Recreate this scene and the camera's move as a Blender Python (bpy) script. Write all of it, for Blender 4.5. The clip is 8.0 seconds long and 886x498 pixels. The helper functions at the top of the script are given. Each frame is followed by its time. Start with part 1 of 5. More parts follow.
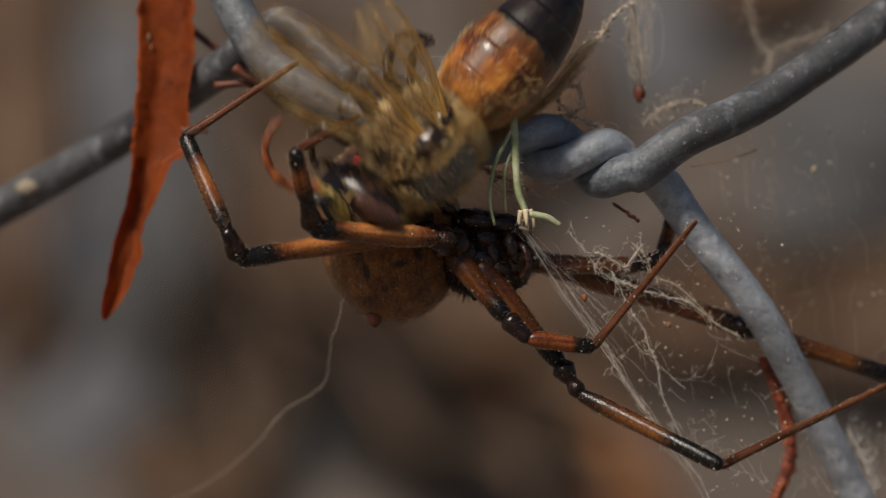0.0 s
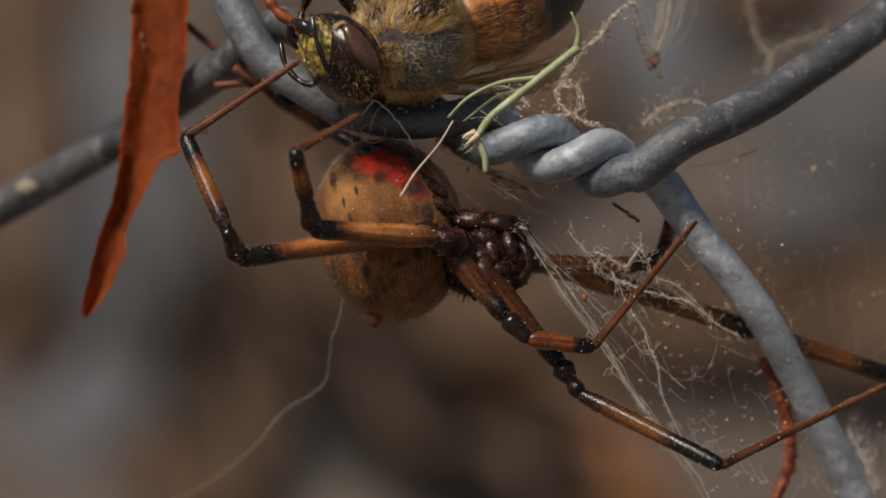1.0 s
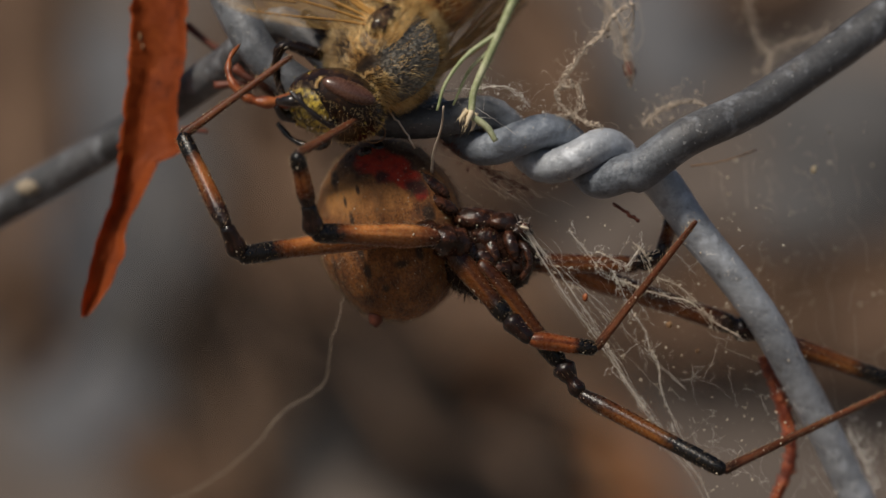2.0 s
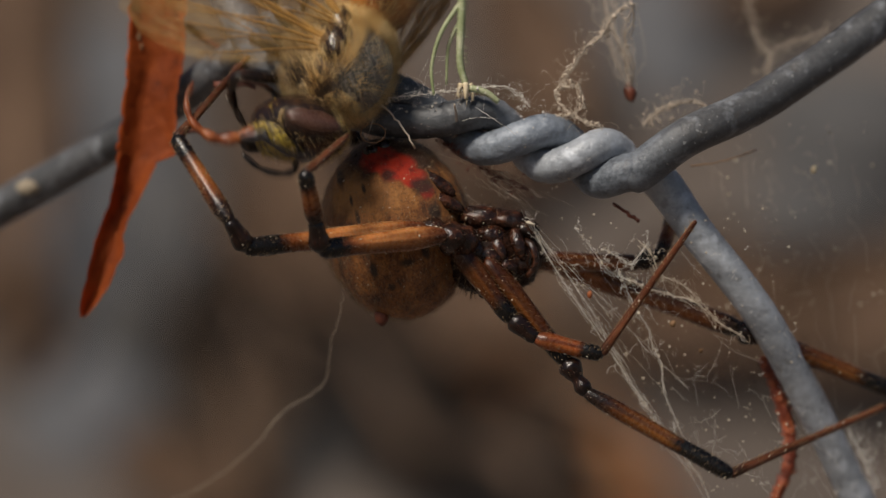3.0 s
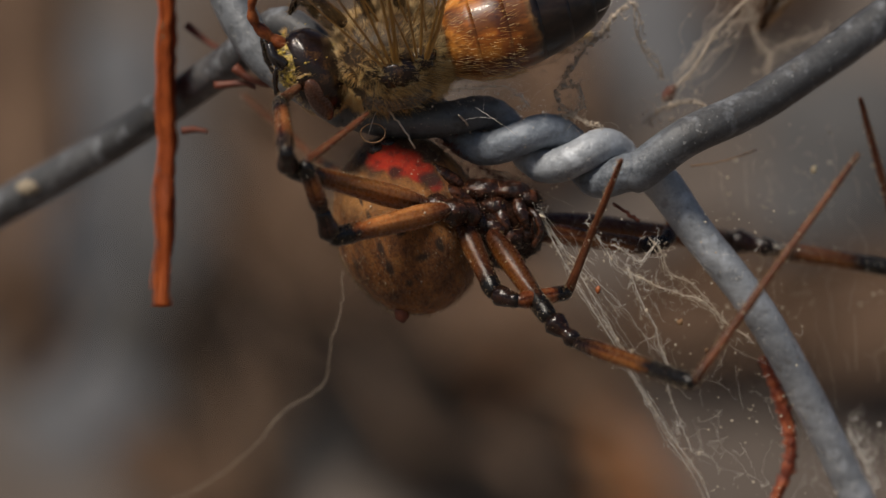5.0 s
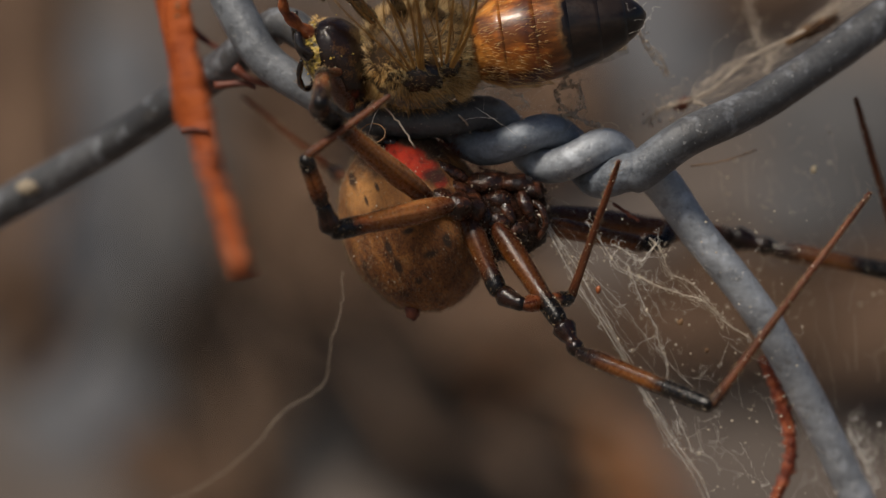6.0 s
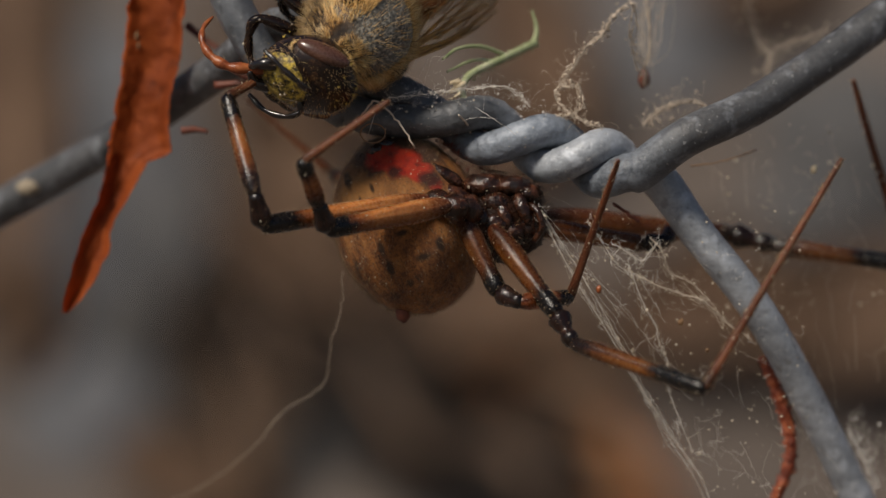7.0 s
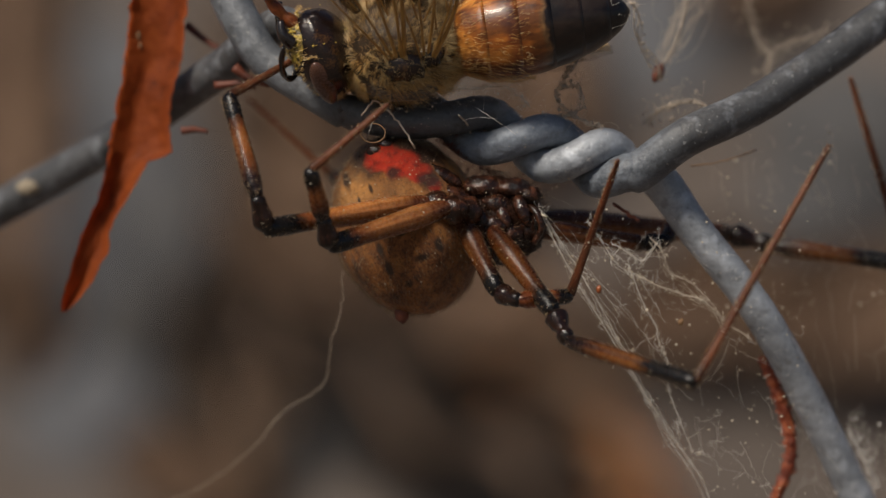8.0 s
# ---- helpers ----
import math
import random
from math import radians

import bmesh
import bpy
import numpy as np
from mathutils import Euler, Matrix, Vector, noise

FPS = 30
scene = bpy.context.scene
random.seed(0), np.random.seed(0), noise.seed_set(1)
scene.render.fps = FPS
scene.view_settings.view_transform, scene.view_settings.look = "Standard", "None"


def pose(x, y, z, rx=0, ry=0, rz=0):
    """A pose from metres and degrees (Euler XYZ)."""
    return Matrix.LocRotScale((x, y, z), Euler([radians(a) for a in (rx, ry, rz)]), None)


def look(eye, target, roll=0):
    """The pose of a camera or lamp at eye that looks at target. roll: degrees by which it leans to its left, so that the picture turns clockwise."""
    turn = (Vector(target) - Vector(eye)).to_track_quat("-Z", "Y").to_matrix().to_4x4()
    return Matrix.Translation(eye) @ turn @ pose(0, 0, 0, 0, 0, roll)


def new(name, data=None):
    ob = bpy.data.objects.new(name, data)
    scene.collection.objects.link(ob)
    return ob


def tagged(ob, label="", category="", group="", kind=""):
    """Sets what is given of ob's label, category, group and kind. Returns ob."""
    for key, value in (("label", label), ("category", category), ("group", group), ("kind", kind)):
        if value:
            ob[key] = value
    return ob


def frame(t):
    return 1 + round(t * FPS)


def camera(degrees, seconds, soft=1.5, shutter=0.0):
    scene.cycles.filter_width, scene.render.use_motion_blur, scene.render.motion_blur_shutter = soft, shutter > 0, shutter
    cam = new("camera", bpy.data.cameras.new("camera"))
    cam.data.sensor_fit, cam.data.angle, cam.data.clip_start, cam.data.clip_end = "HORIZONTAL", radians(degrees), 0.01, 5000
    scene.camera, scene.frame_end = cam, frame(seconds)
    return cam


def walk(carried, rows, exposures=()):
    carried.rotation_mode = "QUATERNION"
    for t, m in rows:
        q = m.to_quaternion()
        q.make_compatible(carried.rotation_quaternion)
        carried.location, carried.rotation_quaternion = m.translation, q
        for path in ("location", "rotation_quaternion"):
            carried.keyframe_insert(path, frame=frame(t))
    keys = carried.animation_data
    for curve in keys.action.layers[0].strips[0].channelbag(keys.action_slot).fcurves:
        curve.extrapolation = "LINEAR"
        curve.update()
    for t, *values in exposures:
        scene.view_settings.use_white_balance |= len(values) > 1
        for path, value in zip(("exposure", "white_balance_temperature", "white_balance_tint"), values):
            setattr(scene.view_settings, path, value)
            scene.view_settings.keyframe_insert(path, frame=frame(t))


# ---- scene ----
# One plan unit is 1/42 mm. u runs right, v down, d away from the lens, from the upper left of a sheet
# that stands upright through the fence, EYE metres before which the camera is set up on a stand.
UNIT = 1 / 42000
LENS = 12.0
EYE = 784 * UNIT / math.tan(radians(LENS / 2))
HIGH = 0.30


def plan(u, v, d=0.0):
    far = 1 + d * UNIT / EYE
    return Vector(((u - 784) * UNIT * far, d * UNIT, (441 - v) * UNIT * far + HIGH))


# ---- camera ----
cam = camera(LENS, 8.0, soft=1.3, shutter=0.8)
cam.data.dof.use_dof = True
cam.data.dof.focus_distance = EYE - 115 * UNIT
cam.data.dof.aperture_fstop = 34.0
walk(cam, [(0.0, pose(0, -EYE, HIGH, 90, 0, 0)), (8.0, pose(0, -EYE, HIGH, 90, 0, 0))], [(0.0, -0.14), (8.0, -0.14)])

# ---- world and sun: open shade under a dull sky ----
world = bpy.data.worlds.new("sky")
scene.world = world
world.use_nodes = True
wn = world.node_tree
sky = wn.nodes.new("ShaderNodeTexSky")
sky.sky_type, sky.sun_disc = "NISHITA", False
sky.sun_elevation, sky.sun_rotation = radians(49), radians(216)
wn.links.new(sky.outputs[0], wn.nodes["Background"].inputs[0])
wn.nodes["Background"].inputs[1].default_value = 0.045
sun = new("sun", bpy.data.lights.new("sun", "SUN"))
sun.data.energy, sun.data.angle, sun.data.color = 3.85, radians(13), (1.0, 0.90, 0.775)
sun.matrix_world = look((-0.62, -0.86, 1.45), (0, 0, 0.3))


# ---- materials ----
def shader(name):
    m = bpy.data.materials.new(name)
    m.use_nodes = True
    return m, m.node_tree.nodes, m.node_tree.links, m.node_tree.nodes["Principled BSDF"]


def ramp(nodes, links, src, stops):
    r = nodes.new("ShaderNodeValToRGB")
    while len(r.color_ramp.elements) < len(stops):
        r.color_ramp.elements.new(0.5)
    for e, (p, c) in zip(r.color_ramp.elements, stops):
        e.position, e.color = p, (*c, 1)
    links.new(src, r.inputs[0])
    return r.outputs[0]


def noise_tex(nodes, links, scale, detail=4.0, rough=0.55, coord=None):
    n = nodes.new("ShaderNodeTexNoise")
    n.inputs["Scale"].default_value, n.inputs["Detail"].default_value, n.inputs["Roughness"].default_value = scale, detail, rough
    if coord is None:
        coord = nodes.new("ShaderNodeTexCoord").outputs["Object"]
    links.new(coord, n.inputs["Vector"])
    return n.outputs[0]


def mix(nodes, links, fac, a, b, how="MIX"):
    x = nodes.new("ShaderNodeMix")
    x.data_type, x.blend_type = "RGBA", how
    for sock, v in ((x.inputs[0], fac), (x.inputs[6], a), (x.inputs[7], b)):
        if isinstance(v, (int, float)):
            sock.default_value = v
        elif isinstance(v, tuple):
            sock.default_value = (*v, 1)
        else:
            links.new(v, sock)
    return x.outputs[2]


def calc(nodes, links, op, a, b=0.0):
    x = nodes.new("ShaderNodeMath")
    x.operation = op
    for sock, v in ((x.inputs[0], a), (x.inputs[1], b)):
        if isinstance(v, (int, float)):
            sock.default_value = v
        else:
            links.new(v, sock)
    return x.outputs[0]


def bumpy(nodes, links, b, height, strength, dist):
    x = nodes.new("ShaderNodeBump")
    x.inputs["Strength"].default_value, x.inputs["Distance"].default_value = strength, dist
    links.new(height, x.inputs["Height"])
    links.new(x.outputs[0], b.inputs["Normal"])


def surface(name, stops, scale, rough=0.6, fine=None, bump=0.4, dist=0.00006, metal=0.0, sub=0.0, coat=0.0, speck=None, spec=0.5):
    """Two scales of noise over a colour ramp; scale is in cycles per metre. speck: colour, threshold of pale grains."""
    m, n, l, b = shader(name)
    big = noise_tex(n, l, scale, 5)
    small = noise_tex(n, l, fine or scale * 7, 4, 0.65)
    both = calc(n, l, "ADD", calc(n, l, "MULTIPLY", big, 0.62), calc(n, l, "MULTIPLY", small, 0.38))
    col = ramp(n, l, both, stops)
    if speck:
        s = ramp(n, l, noise_tex(n, l, scale * 14, 1, 0.4), [(speck[1], (0, 0, 0)), (speck[1] + 0.03, (1, 1, 1))])
        col = mix(n, l, s, col, speck[0])
    l.new(col, b.inputs["Base Color"])
    l.new(calc(n, l, "ADD", calc(n, l, "MULTIPLY", small, 0.35), rough - 0.17), b.inputs["Roughness"])
    b.inputs["Metallic"].default_value = metal
    b.inputs["Coat Weight"].default_value = coat
    b.inputs["Specular IOR Level"].default_value = spec
    if sub:
        b.inputs["Subsurface Weight"].default_value = sub
        b.inputs["Subsurface Radius"].default_value = (0.0008, 0.0004, 0.0002)
    bumpy(n, l, b, both, bump, dist)
    return m


def zinc(name, stops, rough, pale):
    """Galvanised steel: crystal mottling, fine pits, pale rubbed spots."""
    m, n, l, b = shader(name)
    co = n.new("ShaderNodeTexCoord").outputs["Object"]
    st = n.new("ShaderNodeMapping")
    l.new(co, st.inputs[0])
    st.inputs["Rotation"].default_value = (0, radians(25), 0)
    st.inputs["Scale"].default_value = (0.4, 1.0, 1.3)
    big = noise_tex(n, l, 420, 6, 0.62, st.outputs[0])
    fine = noise_tex(n, l, 5200, 5, 0.7, co)
    both = calc(n, l, "ADD", calc(n, l, "MULTIPLY", big, 0.7), calc(n, l, "MULTIPLY", fine, 0.3))
    col = ramp(n, l, both, stops)
    rub = ramp(n, l, noise_tex(n, l, 900, 3, 0.6, co), [(0.55, (0, 0, 0)), (0.66, (1, 1, 1))])
    col = mix(n, l, calc(n, l, "MULTIPLY", rub, pale), col, (0.56, 0.60, 0.66))
    dot = ramp(n, l, noise_tex(n, l, 4200, 2, 0.5, co), [(0.68, (0, 0, 0)), (0.72, (1, 1, 1))])
    col = mix(n, l, calc(n, l, "MULTIPLY", dot, pale), col, (0.72, 0.72, 0.70))
    grime = ramp(n, l, noise_tex(n, l, 1500, 5, 0.65, co), [(0.34, (1, 1, 1)), (0.44, (0, 0, 0))])
    col = mix(n, l, calc(n, l, "MULTIPLY", grime, 0.4), col, (0.075, 0.062, 0.050))
    sep = n.new("ShaderNodeSeparateXYZ")
    l.new(co, sep.inputs[0])
    # the bee's shade before the twist, and a dimmer upper end, put in colour
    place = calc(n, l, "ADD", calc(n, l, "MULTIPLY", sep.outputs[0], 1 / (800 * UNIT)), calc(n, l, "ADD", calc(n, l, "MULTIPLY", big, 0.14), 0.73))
    wire_shade = ramp(n, l, place, [(0.0, (0.44, 0.44, 0.44)), (0.33, (0.40, 0.40, 0.40)), (0.43, (0.26, 0.255, 0.25)), (0.76, (0.28, 0.275, 0.27)), (0.86, (1, 1, 1))]) if pale > 0.3 else None
    if wire_shade:
        col = mix(n, l, 1.0, col, wire_shade, "MULTIPLY")
    else:
        # paler where the two wires are wound together
        away = calc(n, l, "ABSOLUTE", calc(n, l, "SUBTRACT", calc(n, l, "MULTIPLY", sep.outputs[0], 1 / (300 * UNIT)), 0.2))
        twist_pale = ramp(n, l, calc(n, l, "ADD", away, calc(n, l, "MULTIPLY", calc(n, l, "SUBTRACT", big, 0.5), 0.6)), [(0.35, (1, 1, 1)), (0.85, (0, 0, 0))])
        bright = ramp(n, l, both, [(0.38, (0.07, 0.080, 0.096)), (0.47, (0.19, 0.215, 0.25)), (0.55, (0.26, 0.298, 0.352)), (0.67, (0.42, 0.465, 0.53))])
        col = mix(n, l, calc(n, l, "MULTIPLY", twist_pale, 0.85), col, bright)
    l.new(col, b.inputs["Base Color"])
    l.new(calc(n, l, "ADD", calc(n, l, "MULTIPLY", fine, 0.4), rough - 0.2), b.inputs["Roughness"])
    b.inputs["Metallic"].default_value = 0.15
    dent = calc(n, l, "ADD", calc(n, l, "MULTIPLY", both, 0.75), calc(n, l, "MULTIPLY", noise_tex(n, l, 1500, 4, 0.6, co), 0.5))
    bumpy(n, l, b, dent, 0.65, 0.0002)
    return m


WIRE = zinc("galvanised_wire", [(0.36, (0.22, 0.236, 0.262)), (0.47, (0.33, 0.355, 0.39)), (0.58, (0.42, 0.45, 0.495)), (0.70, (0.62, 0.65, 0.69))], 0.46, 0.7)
WIRE_DULL = zinc("tarnished_wire", [(0.34, (0.045, 0.046, 0.050)), (0.47, (0.064, 0.065, 0.069)), (0.58, (0.100, 0.102, 0.108)), (0.70, (0.20, 0.203, 0.21))], 0.50, 0.24)
LEAF = surface("dry_leaf", [(0.30, (0.10, 0.018, 0.006)), (0.45, (0.33, 0.068, 0.014)), (0.60, (0.45, 0.105, 0.022)), (0.8, (0.54, 0.17, 0.05))],
               420, 0.6, 2400, 0.5, 0.00012, spec=0.3)
SILK = surface("silk", [(0.3, (0.68, 0.62, 0.53)), (0.7, (0.95, 0.92, 0.86))], 900, 0.35)
DUSTY = surface("dusty_silk", [(0.3, (0.36, 0.285, 0.21)), (0.7, (0.70, 0.60, 0.49))], 1500, 0.8)
DUST = surface("dust_grain", [(0.3, (0.45, 0.36, 0.25)), (0.7, (0.75, 0.68, 0.55))], 1500, 0.8)
BARK = surface("red_bark", [(0.3, (0.045, 0.012, 0.008)), (0.6, (0.17, 0.045, 0.022)), (0.8, (0.30, 0.10, 0.05))], 1500, 0.55)
TWIG = surface("scaly_red_bark", [(0.34, (0.05, 0.010, 0.006)), (0.48, (0.23, 0.045, 0.018)), (0.60, (0.42, 0.12, 0.045)), (0.75, (0.55, 0.24, 0.10))], 1700, 0.5, 7000, 0.8, 0.0001)
STRAW = surface("tan_straw", [(0.3, (0.11, 0.055, 0.024)), (0.7, (0.30, 0.17, 0.08))], 1200, 0.7)
LICHEN = surface("tan_lichen", [(0.3, (0.24, 0.19, 0.13)), (0.7, (0.46, 0.39, 0.29))], 1500, 0.8)
GREEN = surface("green_stem", [(0.3, (0.13, 0.18, 0.06)), (0.5, (0.32, 0.36, 0.19)), (0.7, (0.60, 0.60, 0.42))], 900, 0.5)
CUT = surface("pale_cut", [(0.3, (0.50, 0.38, 0.22)), (0.7, (0.78, 0.68, 0.48))], 1500, 0.7)
DARK = surface("dark_shell", [(0.34, (0.006, 0.003, 0.002)), (0.52, (0.018, 0.008, 0.005)), (0.70, (0.065, 0.026, 0.013))], 1500, 0.30, 6500, 1.0, 0.00012, spec=0.12)
GLOSS = surface("glossy_black", [(0.3, (0.006, 0.005, 0.005)), (0.7, (0.022, 0.016, 0.014))], 1500, 0.22, coat=0.4)
PALP = surface("red_brown_shell", [(0.36, (0.006, 0.003, 0.002)), (0.50, (0.022, 0.008, 0.004)), (0.64, (0.085, 0.029, 0.013)), (0.8, (0.18, 0.075, 0.036))], 2200, 0.22, 3800, 0.9, 0.00016)


def hair_tint(name, stops):
    """Bee hair from dark root brown to pale gold, hair by hair, in tufts."""
    m, n, l, b = shader(name)
    geo = n.new("ShaderNodeNewGeometry").outputs["Random Per Island"]
    both = calc(n, l, "ADD", calc(n, l, "MULTIPLY", geo, 0.45), calc(n, l, "MULTIPLY", noise_tex(n, l, 1100, 3), 0.75))
    l.new(ramp(n, l, both, stops), b.inputs["Base Color"])
    b.inputs["Roughness"].default_value = 0.42
    return m


FURS = hair_tint("yellow_hair", [(0.32, (0.10, 0.050, 0.014)), (0.44, (0.44, 0.235, 0.060)), (0.60, (0.74, 0.46, 0.15)), (0.80, (0.90, 0.72, 0.40))])
FURS_DARK = hair_tint("brown_hair", [(0.32, (0.055, 0.030, 0.012)), (0.46, (0.22, 0.125, 0.042)), (0.62, (0.48, 0.30, 0.115)), (0.82, (0.74, 0.57, 0.31))])


def thorax_skin():
    """Dark brown hide with a grey dusty plate on the back."""
    m, n, l, b = shader("dark_skin")
    co = n.new("ShaderNodeTexCoord").outputs["Object"]
    sep = n.new("ShaderNodeSeparateXYZ")
    l.new(co, sep.inputs[0])
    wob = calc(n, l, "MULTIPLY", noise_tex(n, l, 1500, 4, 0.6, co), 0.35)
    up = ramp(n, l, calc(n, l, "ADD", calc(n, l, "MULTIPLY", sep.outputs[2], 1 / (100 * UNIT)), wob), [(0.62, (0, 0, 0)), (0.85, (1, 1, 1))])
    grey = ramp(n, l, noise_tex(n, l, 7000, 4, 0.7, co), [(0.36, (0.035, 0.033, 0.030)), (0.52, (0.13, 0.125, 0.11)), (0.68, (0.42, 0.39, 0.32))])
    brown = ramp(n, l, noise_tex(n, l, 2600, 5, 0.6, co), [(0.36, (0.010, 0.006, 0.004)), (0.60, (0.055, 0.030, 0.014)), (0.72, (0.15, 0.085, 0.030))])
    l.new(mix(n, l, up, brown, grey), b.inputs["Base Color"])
    b.inputs["Roughness"].default_value = 0.42
    bumpy(n, l, b, noise_tex(n, l, 6000, 4, 0.7, co), 0.7, 0.00006)
    return m


SKIN = thorax_skin()
FACE = surface("yellow_face", [(0.43, (0.016, 0.011, 0.006)), (0.51, (0.22, 0.16, 0.03)), (0.60, (0.68, 0.50, 0.07))], 4200, 0.45, 15000, 0.8, 0.00006)
POLLEN = surface("pollen", [(0.35, (0.34, 0.22, 0.03)), (0.6, (0.72, 0.52, 0.09))], 2500, 0.6)
EYE_M = surface("brown_eye", [(0.3, (0.030, 0.013, 0.009)), (0.7, (0.13, 0.058, 0.036))], 1200, 0.27, 16000, 0.5, 0.00002, coat=0.35)
GENA = surface("dark_head", [(0.34, (0.006, 0.004, 0.003)), (0.55, (0.020, 0.010, 0.007)), (0.66, (0.085, 0.040, 0.014))], 1500, 0.20, 12000, 0.6, 0.00004)
TONGUE = surface("amber_tongue", [(0.35, (0.09, 0.018, 0.006)), (0.5, (0.26, 0.065, 0.018)), (0.68, (0.46, 0.16, 0.05))], 1800, 0.34, 9000, 0.8, 0.00006)


def amber_shell():
    """Bands of the prey's abdomen: amber in front, black behind, along x."""
    m, n, l, b = shader("amber_bands")
    co = n.new("ShaderNodeTexCoord").outputs["Object"]
    sep = n.new("ShaderNodeSeparateXYZ")
    l.new(co, sep.inputs[0])
    wob = calc(n, l, "MULTIPLY", calc(n, l, "SUBTRACT", noise_tex(n, l, 900, 4), 0.5), 0.12)
    along = calc(n, l, "ADD", calc(n, l, "MULTIPLY", sep.outputs[0], 1 / (420 * UNIT)), wob)
    col = ramp(n, l, along, [(0.20, (0.40, 0.18, 0.04)), (0.30, (0.64, 0.26, 0.045)), (0.42, (0.68, 0.265, 0.042)), (0.46, (0.30, 0.085, 0.016)), (0.50, (0.66, 0.26, 0.042)),
                             (0.575, (0.62, 0.27, 0.06)), (0.60, (0.55, 0.36, 0.15)), (0.618, (0.030, 0.018, 0.012)), (0.95, (0.014, 0.010, 0.008))])
    flow = n.new("ShaderNodeMapping")
    l.new(co, flow.inputs[0])
    flow.inputs["Scale"].default_value = (0.35, 1.0, 1.0)
    soft = ramp(n, l, noise_tex(n, l, 700, 5, 0.6, flow.outputs[0]), [(0.42, (0.10, 0.045, 0.03)), (0.50, (0.50, 0.36, 0.30)), (0.57, (1, 1, 1))])
    col = mix(n, l, 0.85, col, soft, "MULTIPLY")
    patch = ramp(n, l, noise_tex(n, l, 2600, 5, 0.65, flow.outputs[0]), [(0.36, (0.30, 0.2, 0.16)), (0.50, (0.9, 0.86, 0.82)), (0.60, (1, 1, 1))])
    l.new(mix(n, l, 1.0, mix(n, l, 0.7, col, patch, "MULTIPLY"), (1.0, 0.97, 0.95), "MULTIPLY"), b.inputs["Base Color"])
    b.inputs["Roughness"].default_value = 0.40
    b.inputs["Coat Weight"].default_value = 0.15
    bumpy(n, l, b, noise_tex(n, l, 6000, 3), 0.25, 0.00004)
    return m


AMBER = amber_shell()


def wing_film():
    m, n, l, b = shader("wing_film")
    co = noise_tex(n, l, 1200, 4)
    l.new(ramp(n, l, co, [(0.3, (0.34, 0.19, 0.05)), (0.7, (0.62, 0.42, 0.18))]), b.inputs["Base Color"])
    b.inputs["Roughness"].default_value = 0.25
    streak = n.new("ShaderNodeMapping")
    l.new(n.new("ShaderNodeTexCoord").outputs["Object"], streak.inputs[0])
    streak.inputs["Scale"].default_value = (0.10, 1.0, 1.0)
    l.new(ramp(n, l, noise_tex(n, l, 3200, 4, 0.6, streak.outputs[0]), [(0.38, (0.10, 0.10, 0.10)), (0.64, (0.48, 0.48, 0.48))]), b.inputs["Alpha"])
    return m


WING = wing_film()
VEIN = surface("wing_vein", [(0.3, (0.16, 0.075, 0.018)), (0.7, (0.50, 0.27, 0.065))], 900, 0.4)


def leg_shell(name, stops, gloss=0.25, spec=0.45):
    """Amber leg with dark ends: the bands run along the segment, pale streaks lengthwise."""
    m, n, l, b = shader(name)
    tc = n.new("ShaderNodeTexCoord")
    sep = n.new("ShaderNodeSeparateXYZ")
    l.new(tc.outputs["Generated"], sep.inputs[0])
    wob = calc(n, l, "MULTIPLY", calc(n, l, "SUBTRACT", noise_tex(n, l, 2500, 3), 0.5), 0.20)
    col = ramp(n, l, calc(n, l, "ADD", sep.outputs[2], wob), stops)
    st = n.new("ShaderNodeMapping")
    l.new(tc.outputs["Object"], st.inputs[0])
    st.inputs["Scale"].default_value = (1.0, 1.0, 0.03)
    line = ramp(n, l, noise_tex(n, l, 3600, 3, 0.6, st.outputs[0]), [(0.38, (0.34, 0.22, 0.15)), (0.50, (0.82, 0.76, 0.70)), (0.62, (1.0, 1.0, 1.0))])
    pale = ramp(n, l, noise_tex(n, l, 2300, 2, 0.5, st.outputs[0]), [(0.55, (0, 0, 0)), (0.68, (1, 1, 1))])
    blot = ramp(n, l, noise_tex(n, l, 1700, 5, 0.65), [(0.36, (0.50, 0.36, 0.28)), (0.52, (1.0, 1.0, 1.0))])
    col = mix(n, l, 0.6, mix(n, l, 0.75, col, line, "MULTIPLY"), blot, "MULTIPLY")
    col = mix(n, l, calc(n, l, "MULTIPLY", pale, 0.7), col, col, "ADD")
    l.new(col, b.inputs["Base Color"])
    l.new(calc(n, l, "ADD", calc(n, l, "MULTIPLY", noise_tex(n, l, 6500, 4, 0.7), 0.36), gloss - 0.15), b.inputs["Roughness"])
    b.inputs["Specular IOR Level"].default_value = spec
    b.inputs["Subsurface Weight"].default_value = 0.22
    b.inputs["Subsurface Radius"].default_value = (1.0, 0.4, 0.15)
    b.inputs["Subsurface Scale"].default_value = 16 * UNIT
    bumpy(n, l, b, noise_tex(n, l, 4200, 5, 0.7), 0.45, 0.00006)
    return m


